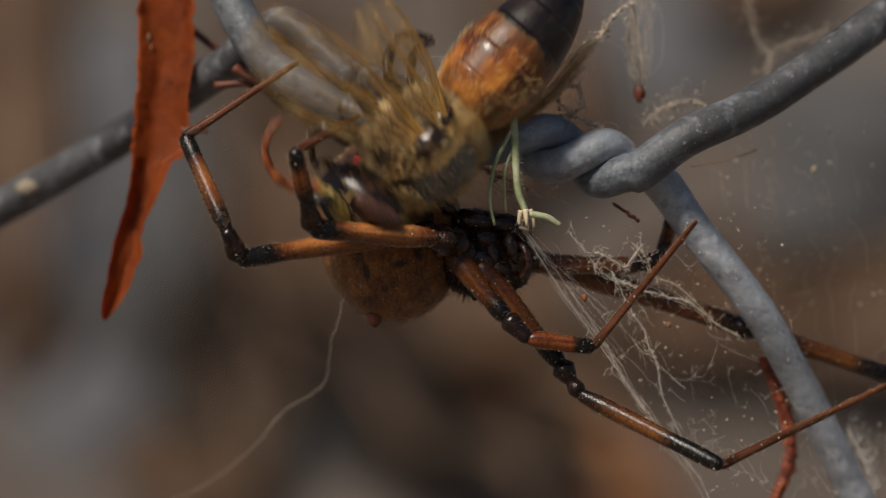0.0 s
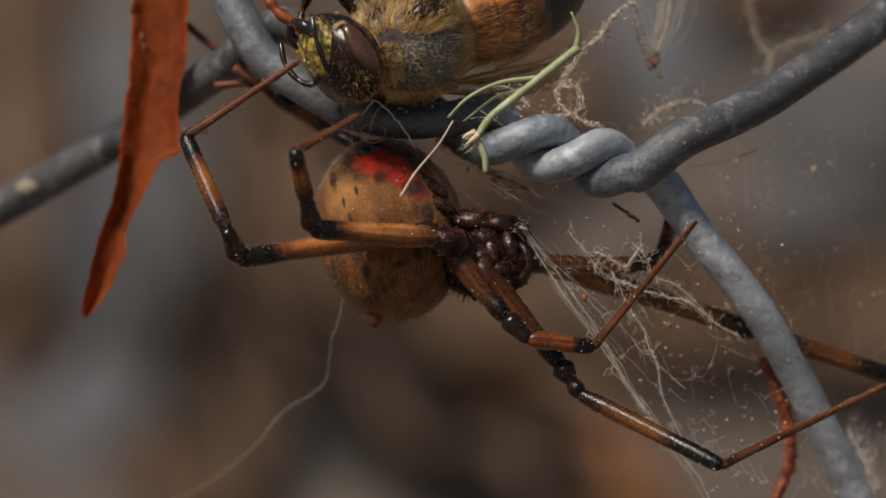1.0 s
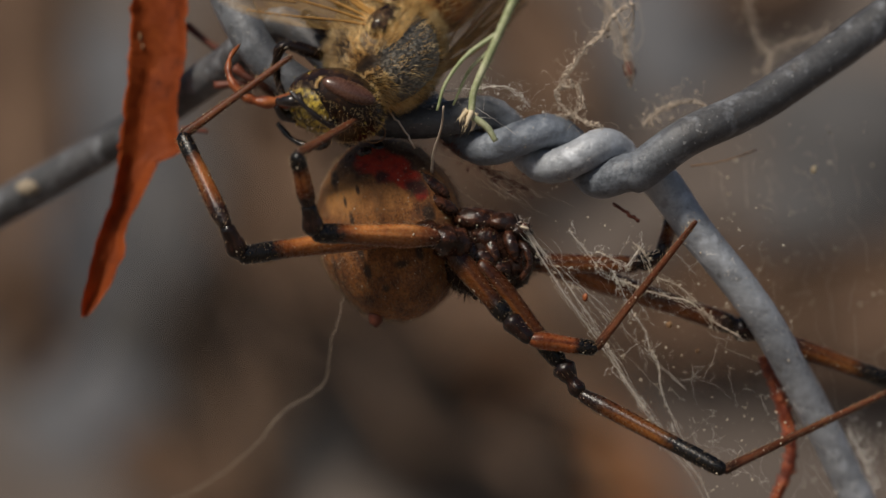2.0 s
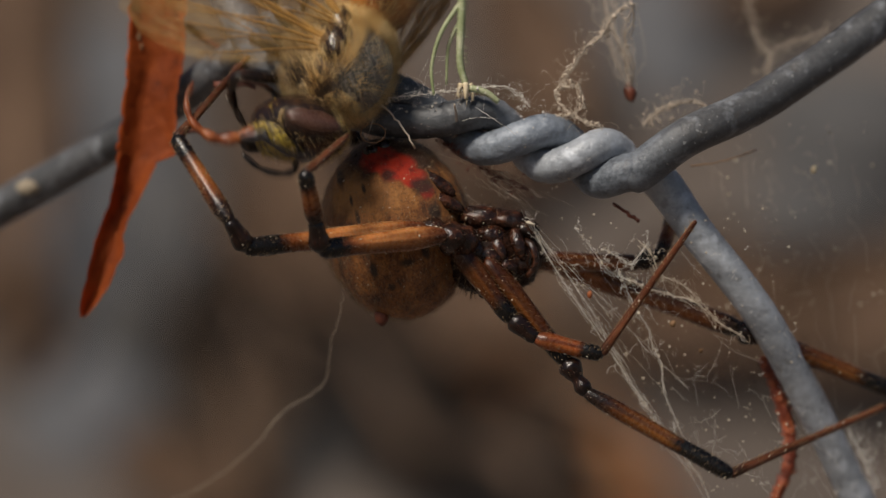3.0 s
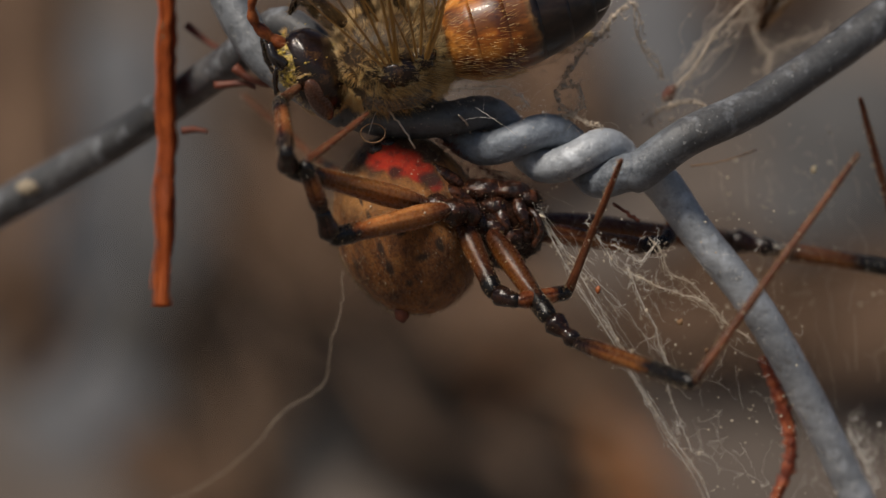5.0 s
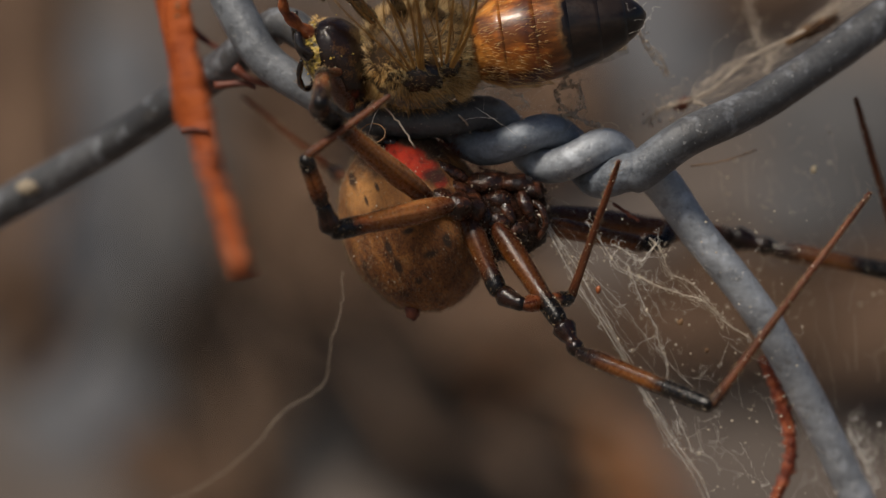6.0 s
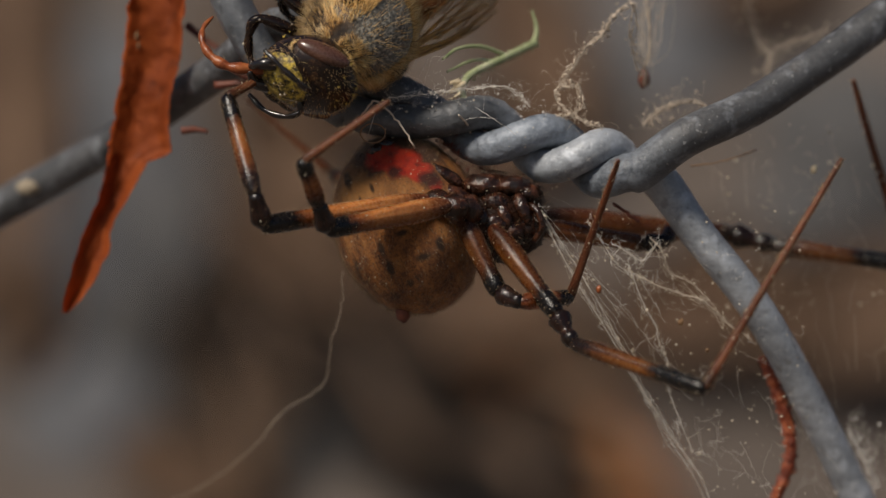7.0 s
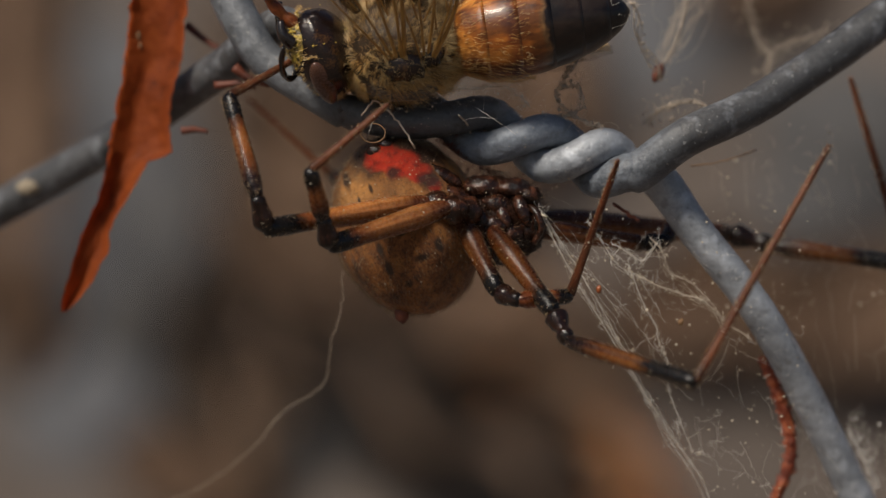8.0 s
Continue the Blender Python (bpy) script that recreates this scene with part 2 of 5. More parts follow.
TAN, RUST, BLK = (0.355, 0.145, 0.046), (0.12, 0.037, 0.012), (0.005, 0.004, 0.0035)
HAIR = surface("pale_bristle", [(0.3, (0.13, 0.075, 0.035)), (0.7, (0.40, 0.28, 0.15))], 900, 0.5)
FEMUR = leg_shell("femur_shell", [(0.0, (0.10, 0.03, 0.014)), (0.08, RUST), (0.26, TAN), (0.60, (0.30, 0.116, 0.034)), (0.74, (0.15, 0.048, 0.014)), (0.82, BLK), (1.0, BLK)])
# darker femur copies: shade on the low and far legs put into colour
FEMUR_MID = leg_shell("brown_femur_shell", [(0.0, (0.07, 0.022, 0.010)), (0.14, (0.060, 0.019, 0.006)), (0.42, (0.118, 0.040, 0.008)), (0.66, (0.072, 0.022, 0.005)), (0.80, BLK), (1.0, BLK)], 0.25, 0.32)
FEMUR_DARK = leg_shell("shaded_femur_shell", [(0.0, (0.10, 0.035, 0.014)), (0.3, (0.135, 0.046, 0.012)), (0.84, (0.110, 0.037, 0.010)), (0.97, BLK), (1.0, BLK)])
PATELLA = leg_shell("patella_shell", [(0.0, BLK), (0.5, (0.028, 0.012, 0.008)), (1.0, BLK)], 0.18)
TIBIA = leg_shell("tibia_shell", [(0.0, BLK), (0.20, (0.03, 0.012, 0.008)), (0.36, (0.17, 0.056, 0.014)), (0.56, (0.25, 0.090, 0.023)), (0.68, (0.10, 0.032, 0.009)), (0.76, BLK), (1.0, BLK)])
TIBIA_RED = leg_shell("red_tibia_shell", [(0.0, BLK), (0.10, (0.16, 0.045, 0.014)), (0.22, (0.27, 0.082, 0.024)), (0.60, (0.28, 0.085, 0.024)), (0.72, BLK), (1.0, BLK)])
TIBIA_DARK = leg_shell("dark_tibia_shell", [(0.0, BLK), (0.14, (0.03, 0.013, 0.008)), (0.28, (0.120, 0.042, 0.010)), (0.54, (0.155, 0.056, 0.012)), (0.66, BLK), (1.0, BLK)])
META = leg_shell("metatarsus_shell", [(0.0, (0.03, 0.015, 0.01)), (0.10, (0.125, 0.046, 0.022)), (0.8, (0.185, 0.068, 0.034)), (1.0, (0.13, 0.052, 0.028))], 0.4, 0.2)


def belly_shell():
    """Mottled tan belly with the red mark between two dark blotches, in the abdomen's own space."""
    m, n, l, b = shader("mottled_abdomen")
    co = n.new("ShaderNodeTexCoord").outputs["Object"]

    def blob(c, r, soft, wob=0.35):
        c = Matrix.Rotation(radians(18), 3, "Y") @ (Vector(c) - Vector((4, 0, -2)))
        mp = n.new("ShaderNodeMapping")
        l.new(co, mp.inputs[0])
        mp.vector_type = "POINT"
        mp.inputs["Scale"].default_value = [1 / (a * UNIT) for a in r]
        mp.inputs["Location"].default_value = [-a / k for a, k in zip(c, r)]
        ln = n.new("ShaderNodeVectorMath")
        ln.operation = "LENGTH"
        l.new(mp.outputs[0], ln.inputs[0])
        w = calc(n, l, "MULTIPLY", calc(n, l, "SUBTRACT", noise_tex(n, l, 1700, 4, coord=co), 0.5), wob * 2)
        return ramp(n, l, calc(n, l, "ADD", ln.outputs["Value"], w), [(1 - soft if soft < 1 else 0, (1, 1, 1)), (1.0, (0, 0, 0))])

    st = n.new("ShaderNodeMapping")
    l.new(co, st.inputs[0])
    st.inputs["Rotation"].default_value = (0, radians(20), 0)
    st.inputs["Scale"].default_value = (1.0, 1.0, 0.45)
    col = ramp(n, l, noise_tex(n, l, 1900, 6, 0.7, st.outputs[0]),
               [(0.33, (0.075, 0.027, 0.010)), (0.43, (0.21, 0.076, 0.020)), (0.55, (0.335, 0.130, 0.031)), (0.68, (0.50, 0.22, 0.058))])
    fine = ramp(n, l, noise_tex(n, l, 9000, 5, 0.8, co), [(0.37, (0.12, 0.10, 0.09)), (0.46, (0.70, 0.66, 0.63)), (0.56, (1, 1, 1))])
    col = mix(n, l, 0.85, col, fine, "MULTIPLY")
    # fall of light mixed into the tan: dim bottom, brighter front and left
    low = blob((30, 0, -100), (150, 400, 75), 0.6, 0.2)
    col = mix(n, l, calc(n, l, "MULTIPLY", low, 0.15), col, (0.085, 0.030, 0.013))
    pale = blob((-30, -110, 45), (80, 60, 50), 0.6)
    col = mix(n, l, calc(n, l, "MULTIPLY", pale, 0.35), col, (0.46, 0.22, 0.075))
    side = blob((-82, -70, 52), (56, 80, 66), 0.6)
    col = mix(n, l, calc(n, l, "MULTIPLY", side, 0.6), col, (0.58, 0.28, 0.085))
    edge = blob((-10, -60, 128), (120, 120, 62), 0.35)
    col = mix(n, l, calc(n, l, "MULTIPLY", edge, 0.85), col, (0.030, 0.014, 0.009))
    red = ramp(n, l, noise_tex(n, l, 2600, 5, 0.7, co), [(0.35, (0.17, 0.010, 0.004)), (0.48, (0.40, 0.020, 0.005)), (0.75, (0.52, 0.045, 0.009))])
    for c, r in (((-40, -84, 116), (38, 60, 30)), ((-6, -100, 104), (42, 60, 30)), ((28, -100, 86), (26, 60, 20)), ((52, -95, 66), (14, 60, 18))):
        col = mix(n, l, blob(c, r, 0.3, 0.25), col, red)
    for c, r in (((-88, -70, 120), (22, 60, 26)), ((-20, -105, 86), (17, 50, 14)), ((46, -105, 76), (28, 50, 22)), ((-62, -100, 5), (6, 40, 20)), ((-26, -118, -82), (9, 50, 26)), ((-5, -124, -20), (16, 40, 7)), ((-104, -70, 78), (9, 60, 30)), ((-84, -90, -84), (7, 60, 34)), ((34, -124, -62), (20, 50, 10)), ((-42, -112, -48), (7, 50, 22)), ((10, -122, -108), (12, 50, 9)), ((62, -110, -40), (9, 50, 18)), ((-58, -100, 58), (5, 50, 12)), ((-78, -90, 36), (4, 50, 14)), ((70, -100, 30), (14, 50, 24))):
        col = mix(n, l, calc(n, l, "MULTIPLY", blob(c, r, 0.55, 0.45), 0.9), col, (0.020, 0.011, 0.008))
    l.new(col, b.inputs["Base Color"])
    l.new(calc(n, l, "ADD", calc(n, l, "MULTIPLY", noise_tex(n, l, 6000, 4, 0.7, co), 0.5), 0.16), b.inputs["Roughness"])
    b.inputs["Specular IOR Level"].default_value = 0.4
    bumpy(n, l, b, noise_tex(n, l, 6500, 6, 0.8, co), 0.9, 0.00012)
    return m


BELLY = belly_shell()


# ---- mesh helpers ----
def mesh_of(bm, smooth=True):
    for f in bm.faces:
        f.smooth = smooth
    me = bpy.data.meshes.new("mesh")
    bm.to_mesh(me)
    bm.free()
    return me


def part(name, bm, material, parent=None, label="", smooth=True):
    ob = new(name, mesh_of(bm, smooth))
    ob.data.materials.append(material)
    if any(p.material_index for p in ob.data.polygons):
        ob.data.materials.append(HAIR)
        ob.data.materials.append(DUST)
    ob.parent = parent
    return tagged(ob, label)


def spline(ctrl, per=8):
    """Points of a Catmull-Rom curve through the given ones."""
    c = [Vector(p) for p in ctrl]
    c = [2 * c[0] - c[1]] + c + [2 * c[-1] - c[-2]]
    out = []
    for i in range(1, len(c) - 2):
        for k in range(per):
            t = k / per
            a, b, e, f = c[i - 1:i + 3]
            out.append(0.5 * ((2 * b) + (e - a) * t + (2 * a - 5 * b + 4 * e - f) * t * t + (3 * b - a - 3 * e + f) * t ** 3))
    return out + [c[-2]]


def tube(bm, pts, radii, n=10, wob=0.0):
    """A closed tube along pts. radii: one number or one for each point."""
    if not hasattr(radii, "__len__"):
        radii = [radii] * len(pts)
    side, rings = None, []
    for i, p in enumerate(pts):
        way = (pts[min(i + 1, len(pts) - 1)] - pts[max(i - 1, 0)]).normalized()
        if side is None:
            side = way.orthogonal().normalized()
        side = (side - way * side.dot(way)).normalized()
        up = way.cross(side)
        ring = []
        for k in range(n):
            a = math.tau * k / n
            r = radii[i] * (1 + wob * noise.noise(Vector((i * 0.35, k * 1.3, radii[0] * 9e4))))
            ring.append(bm.verts.new(p + side * (r * math.cos(a)) + up * (r * math.sin(a))))
        rings.append(ring)
    for a, b in zip(rings, rings[1:]):
        for k in range(n):
            bm.faces.new((a[k], a[(k + 1) % n], b[(k + 1) % n], b[k]))
    bm.faces.new(rings[0][::-1])
    bm.faces.new(rings[-1])
    return bm


def egg(bm, centre, radii, seg=32, rings=20, turn=None, shape=None):
    """An ellipsoid in plan units; shape(unit vector) scales its radius."""
    made = bmesh.ops.create_uvsphere(bm, u_segments=seg, v_segments=rings, radius=1)["verts"]
    for v in made:
        k = shape(v.co.normalized()) if shape else 1.0
        q = Vector([a * r * k for a, r in zip(v.co, radii)])
        if turn:
            q = turn @ q
        v.co = (q + Vector(centre)) * UNIT
    return made


def grain(bm, p, r):
    """A speck of dust: a small uneven octahedron."""
    r *= 0.35 + 1.1 * random.random() ** 4
    w = [bm.verts.new(p + Vector(o) * r * random.uniform(0.6, 1.3)) for o in ((1, 0, 0), (0, 1, 0), (-1, 0, 0), (0, -1, 0), (0, 0, 1), (0, 0, -1))]
    for k in range(4):
        bm.faces.new((w[k], w[(k + 1) % 4], w[4])).material_index = 2
        bm.faces.new((w[(k + 1) % 4], w[k], w[5])).material_index = 2


def spike(bm, base, way, length, width, slot=0):
    """One hair: a slim three-sided cone."""
    s = way.orthogonal().normalized() * width
    u = way.cross(s).normalized() * width
    ring = [bm.verts.new(base + s), bm.verts.new(base - s * 0.5 + u * 0.87), bm.verts.new(base - s * 0.5 - u * 0.87)]
    mid = way.orthogonal().normalized() * length * random.uniform(-0.12, 0.12)
    tip = bm.verts.new(base + way * length + mid)
    for k in range(3):
        bm.faces.new((ring[k], ring[(k + 1) % 3], tip)).material_index = slot


def glide(rows, t):
    """Values between rows (time, values...) by a cubic that never overshoots."""
    if t <= rows[0][0]:
        return list(rows[0][1:])
    if t >= rows[-1][0]:
        return list(rows[-1][1:])
    i = max(k for k in range(len(rows)) if rows[k][0] <= t)
    a, b = rows[i], rows[i + 1]
    h = b[0] - a[0]
    s = (t - a[0]) / h
    out = []
    for k in range(1, len(a)):
        def slope(j):
            if j <= 0 or j >= len(rows) - 1:
                return 0.0
            p = (rows[j][k] - rows[j - 1][k]) / (rows[j][0] - rows[j - 1][0])
            q = (rows[j + 1][k] - rows[j][k]) / (rows[j + 1][0] - rows[j][0])
            return 0.0 if p * q <= 0 else 2 * p * q / (p + q)
        m0, m1 = slope(i), slope(i + 1)
        out.append((2 * s ** 3 - 3 * s * s + 1) * a[k] + (s ** 3 - 2 * s * s + s) * h * m0
                   + (3 * s * s - 2 * s ** 3) * b[k] + (s ** 3 - s * s) * h * m1)
    return out


TIMES = sorted({k * 3 for k in range(81)} | set(range(172, 192)) | set(range(0, 22)) | set(range(98, 113)) | set(range(129, 145)) | set(range(216, 231)) | set(range(39, 52)) | set(range(84, 97)))
TIMES = [k / 30 for k in TIMES]


def tremble(t, mid, half, rate):
    """A short burst of shaking round the time mid: -1 to 1."""
    gap = abs(t - mid) / half
    return 0.0 if gap >= 1 else math.cos(math.pi * gap / 2) ** 2 * math.sin(math.tau * rate * (t - mid))


# ---- ground, rising to a litter bank behind the fence ----
def ground_height(x, y):
    rise = min(max((y - 0.24) / 0.32, 0.0), 1.0)
    rise = rise * rise * (3 - 2 * rise)
    lump = noise.noise(Vector((x * 14, y * 14, 3))) * 0.012 + noise.noise(Vector((x * 45, y * 45, 7))) * 0.004
    return 0.62 * rise + lump * min(1.0, 3 / max(abs(x) + abs(y), 0.5))


SOIL = surface("dry_soil", [(0.3, (0.068, 0.053, 0.044)), (0.5, (0.128, 0.103, 0.088)), (0.7, (0.20, 0.168, 0.147))], 22, 0.9, 260, 0.8, 0.002)
STONE = surface("grey_stone", [(0.3, (0.074, 0.076, 0.082)), (0.5, (0.122, 0.125, 0.136)), (0.75, (0.186, 0.19, 0.203))], 30, 0.8, 300, 0.6, 0.001)
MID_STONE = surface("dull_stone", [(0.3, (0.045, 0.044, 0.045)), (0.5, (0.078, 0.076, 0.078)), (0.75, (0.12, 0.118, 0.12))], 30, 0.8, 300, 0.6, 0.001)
DARK_STONE = surface("deep_grey_stone", [(0.3, (0.028, 0.026, 0.025)), (0.5, (0.050, 0.047, 0.046)), (0.75, (0.085, 0.08, 0.078))], 30, 0.75, 300, 0.6, 0.001)
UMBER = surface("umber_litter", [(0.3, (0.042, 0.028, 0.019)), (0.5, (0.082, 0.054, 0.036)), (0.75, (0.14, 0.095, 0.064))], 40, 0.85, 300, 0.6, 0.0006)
LITTER = surface("brown_litter", [(0.3, (0.095, 0.060, 0.040)), (0.5, (0.190, 0.115, 0.072)), (0.75, (0.29, 0.19, 0.125))], 40, 0.8, 300, 0.6, 0.0006)
# near-black leaves stand in for shaded gaps in the bank
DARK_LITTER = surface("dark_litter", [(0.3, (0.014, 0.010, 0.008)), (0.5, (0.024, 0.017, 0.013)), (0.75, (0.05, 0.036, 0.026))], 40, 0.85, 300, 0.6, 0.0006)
ORANGE = surface("orange_litter", [(0.3, (0.27, 0.105, 0.034)), (0.5, (0.46, 0.19, 0.066)), (0.75, (0.58, 0.28, 0.11))], 40, 0.7, 300, 0.6, 0.0006)


def build_ground():
    bm = bmesh.new()
    xs = [-60, -20, -6, -2.2, -1.0] + [(-0.6 + 0.03 * k) for k in range(41)] + [1.0, 2.2, 6, 20, 60]
    ys = [-60, -15, -4, -1.2, -0.6] + [(-0.3 + 0.03 * k) for k in range(35)] + [1.2, 2.5, 6, 20, 60]
    grid = [[bm.verts.new((x, y, ground_height(x, y))) for x in xs] for y in ys]
    for a, b in zip(grid, grid[1:]):
        for k in range(len(xs) - 1):
            bm.faces.new((a[k], a[k + 1], b[k + 1], b[k]))
    tagged(part("ground", bm, SOIL), "dry grey-brown soil bank under leaf litter", "ground", kind="structure")


build_ground()


def bank_at(u, v):
    """The place on the bank that lies behind plan point (u, v)."""
    eye, way = Vector((0, -EYE, HIGH)), (plan(u, v) - Vector((0, -EYE, HIGH))).normalized()
    s = 0.2
    while s < 3 and (eye + way * s).z > ground_height((eye + way * s).x, (eye + way * s).y):
        s += 0.004
    return eye + way * s


def litter_leaf(u, v, long, wide, turn, material, label):
    """A curled dead leaf with a midrib, lying on the bank."""
    bm = bmesh.new()
    rows = []
    for i in range(13):
        s = i / 12
        w = wide * math.sin(math.pi * min(1, s * 0.93 + 0.05)) ** 0.8
        rows.append([bm.verts.new(((j / 3 - 1) * w, (s - 0.5) * long, 0.10 * wide * (abs(j / 3 - 1) ** 1.6) * 3 + 0.05 * long * math.sin(3 * s) + 0.002 * noise.noise(Vector((i, j, long * 90)))))
                     for j in range(7)])
    for a, b in zip(rows, rows[1:]):
        for k in range(6):
            bm.faces.new((a[k], a[k + 1], b[k + 1], b[k]))
    bmesh.ops.solidify(bm, geom=bm.faces[:], thickness=0.0006)
    ob = part("dead_leaf", bm, material)
    rib = bmesh.new()
    tube(rib, [Vector((0, (i / 12 - 0.5) * long * 1.1, 0.05 * long * math.sin(3 * i / 12) + 0.0004)) for i in range(13)], [0.0009 - 0.00006 * i for i in range(13)], 6)
    part("midrib", rib, LITTER, ob)
    p = bank_at(u, v)
    big = (p.y + EYE) / 0.48
    ob.matrix_world = Matrix.Translation(p + Vector((0, -0.004, 0.004))) @ pose(0, 0, 0, 62, 0, 0) @ pose(0, 0, 0, 0, 0, turn) @ Matrix.Scale(big, 4)
    tagged(ob, label, "leaf", "dead leaves on the bank")


def bank_stone(u, v, wide, high, material, label):
    bm = bmesh.new()
    made = bmesh.ops.create_icosphere(bm, subdivisions=3, radius=1)["verts"]
    for w in made:
        k = 1 + 0.22 * noise.noise(w.co * 1.7 + Vector((u, v, 0))) + 0.07 * noise.noise(w.co * 6 + Vector((v, u, 0)))
        w.co = Vector((w.co.x * wide, w.co.y * min(wide, high) * 0.55, w.co.z * high)) * k
    ob = part("stone", bm, material)
    p = bank_at(u, v)
    ob.matrix_world = Matrix.Translation(p) @ Matrix.Scale((p.y + EYE) / 0.48, 4)
    tagged(ob, label, "stone", "stones on the bank")


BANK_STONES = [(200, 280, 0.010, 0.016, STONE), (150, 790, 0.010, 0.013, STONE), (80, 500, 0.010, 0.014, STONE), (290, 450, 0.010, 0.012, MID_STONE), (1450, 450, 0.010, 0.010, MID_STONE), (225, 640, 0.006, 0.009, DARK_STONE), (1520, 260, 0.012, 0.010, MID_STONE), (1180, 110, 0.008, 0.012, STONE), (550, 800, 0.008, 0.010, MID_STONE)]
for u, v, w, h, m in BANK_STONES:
    bank_stone(u, v, w, h, m, {STONE: "grey weathered stone lying on a soil bank", MID_STONE: "dull grey stone lying on a soil bank", DARK_STONE: "dark grey stone lying on a soil bank"}[m])
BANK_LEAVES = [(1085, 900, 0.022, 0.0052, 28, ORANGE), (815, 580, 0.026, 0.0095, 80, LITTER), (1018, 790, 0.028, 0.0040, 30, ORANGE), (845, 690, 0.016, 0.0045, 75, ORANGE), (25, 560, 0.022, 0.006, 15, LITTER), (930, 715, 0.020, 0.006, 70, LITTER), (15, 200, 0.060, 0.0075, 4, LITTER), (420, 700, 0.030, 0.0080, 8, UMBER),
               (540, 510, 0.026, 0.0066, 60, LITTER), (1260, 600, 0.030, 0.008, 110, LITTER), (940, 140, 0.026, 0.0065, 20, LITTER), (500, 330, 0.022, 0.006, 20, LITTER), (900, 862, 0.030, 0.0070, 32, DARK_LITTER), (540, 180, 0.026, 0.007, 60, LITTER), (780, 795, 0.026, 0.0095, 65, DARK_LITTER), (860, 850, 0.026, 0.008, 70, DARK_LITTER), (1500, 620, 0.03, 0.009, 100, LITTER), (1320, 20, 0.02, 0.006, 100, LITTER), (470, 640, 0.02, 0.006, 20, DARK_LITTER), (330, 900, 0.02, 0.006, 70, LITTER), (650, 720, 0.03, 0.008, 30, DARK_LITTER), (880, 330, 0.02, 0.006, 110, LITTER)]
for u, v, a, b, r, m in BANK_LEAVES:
    litter_leaf(u, v, a, b, r, m, "curled dry orange-brown leaf on a soil bank" if m is ORANGE else "dark leaf patch added on a soil bank" if m in (DARK_LITTER, UMBER) else "curled dull brown leaf on a soil bank")


# ---- wire fence: two wires twisted together ----
def build_fence():
    fence = new("wire_fence")
    fence.location = plan(900, 240)
    start, end = Vector((560, 150, 20)), Vector((1128, 306, 0))
    axis = (end - start).normalized()
    lift = Vector((axis.y, -axis.x, 0))
    winds = [(560, -1.5), (660, -1.4), (785, -1.0), (915, 0.0), (1025, 1.0), (1128, 2.0)]
    turns = []
    for strand in (0, 1):
        pts = []
        for k in range(49):
            c = start.lerp(end, k / 48)
            a = math.pi * (glide(winds, c.x)[0] + strand)
            pts.append(c + lift * (31 * math.sin(a)) + Vector((0, 0, -29 * math.cos(a))))
        turns.append(pts)
    first = [(-160, 465, 650), (0, 368, 560), (200, 252, 430), (350, 150, 280), (415, 104, 185), (470, 58, 114), (520, 48, 70)]
    last = [(1215, 243, -38), (1330, 190, 20), (1460, 106, 100), (1568, 28, 170), (1720, -85, 260)]
    low = [(1166, 318, 36), (1234, 412, 44), (1338, 545, 80), (1422, 690, 150), (1517, 882, 235), (1606, 1060, 300)]
    top = [(352, -170, 90), (400, -20, 70), (434, 52, 52), (482, 116, 34)]
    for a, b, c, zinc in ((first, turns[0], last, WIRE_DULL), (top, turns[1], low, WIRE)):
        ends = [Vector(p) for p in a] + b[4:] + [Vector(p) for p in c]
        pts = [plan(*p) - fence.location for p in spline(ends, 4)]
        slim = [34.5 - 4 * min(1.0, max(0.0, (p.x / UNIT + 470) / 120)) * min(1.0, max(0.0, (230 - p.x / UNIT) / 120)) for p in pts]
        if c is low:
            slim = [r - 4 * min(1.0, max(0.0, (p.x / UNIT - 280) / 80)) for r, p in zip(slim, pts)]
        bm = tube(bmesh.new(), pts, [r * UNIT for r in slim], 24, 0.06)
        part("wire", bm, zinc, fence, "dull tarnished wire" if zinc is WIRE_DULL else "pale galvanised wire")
    dirt = bmesh.new()
    random.seed(8)
    for _ in range(240):
        side = random.choice(turns)
        k = random.randrange(6, 47)
        c, a = side[k], random.uniform(0, math.tau)
        grain(dirt, plan(c.x, c.y + 31 * math.sin(a), c.z - 31 * abs(math.cos(a))) - fence.location, random.uniform(0.8, 2.4) * UNIT)
    for u0, v0, u1, v1, d0, d1 in ((1215, 243, 1568, 28, -38, 170), (1172, 318, 1520, 882, 46, 250)):
        for _ in range(90):
            f, a = random.random(), random.uniform(0.2, math.pi - 0.2)
            sag = 14 * math.sin(math.pi * f) * (1 if v1 < v0 else -1)
            grain(dirt, plan(u0 + (u1 - u0) * f - sag * 0.6, v0 + (v1 - v0) * f + sag + 30 * math.cos(a), d0 + (d1 - d0) * f - 34 * math.sin(a)) - fence.location, random.uniform(1.0, 3.0) * UNIT)
    tagged(part("dirt", dirt, DUST, fence, "pale dust and specks"), kind="stuff")
    patch = bmesh.new()
    egg(patch, (plan(50, 332, 484) - fence.location) / UNIT, (22, 11, 14), 14, 10, None, lambda n: 1 + 0.35 * noise.noise(n * 2.4))
    part("lichen_spot", patch, LICHEN, fence, "pale tan lichen spot")
    tagged(fence, "twisted grey galvanised wire mesh fence", "fence")
    return fence


FENCE = build_fence()


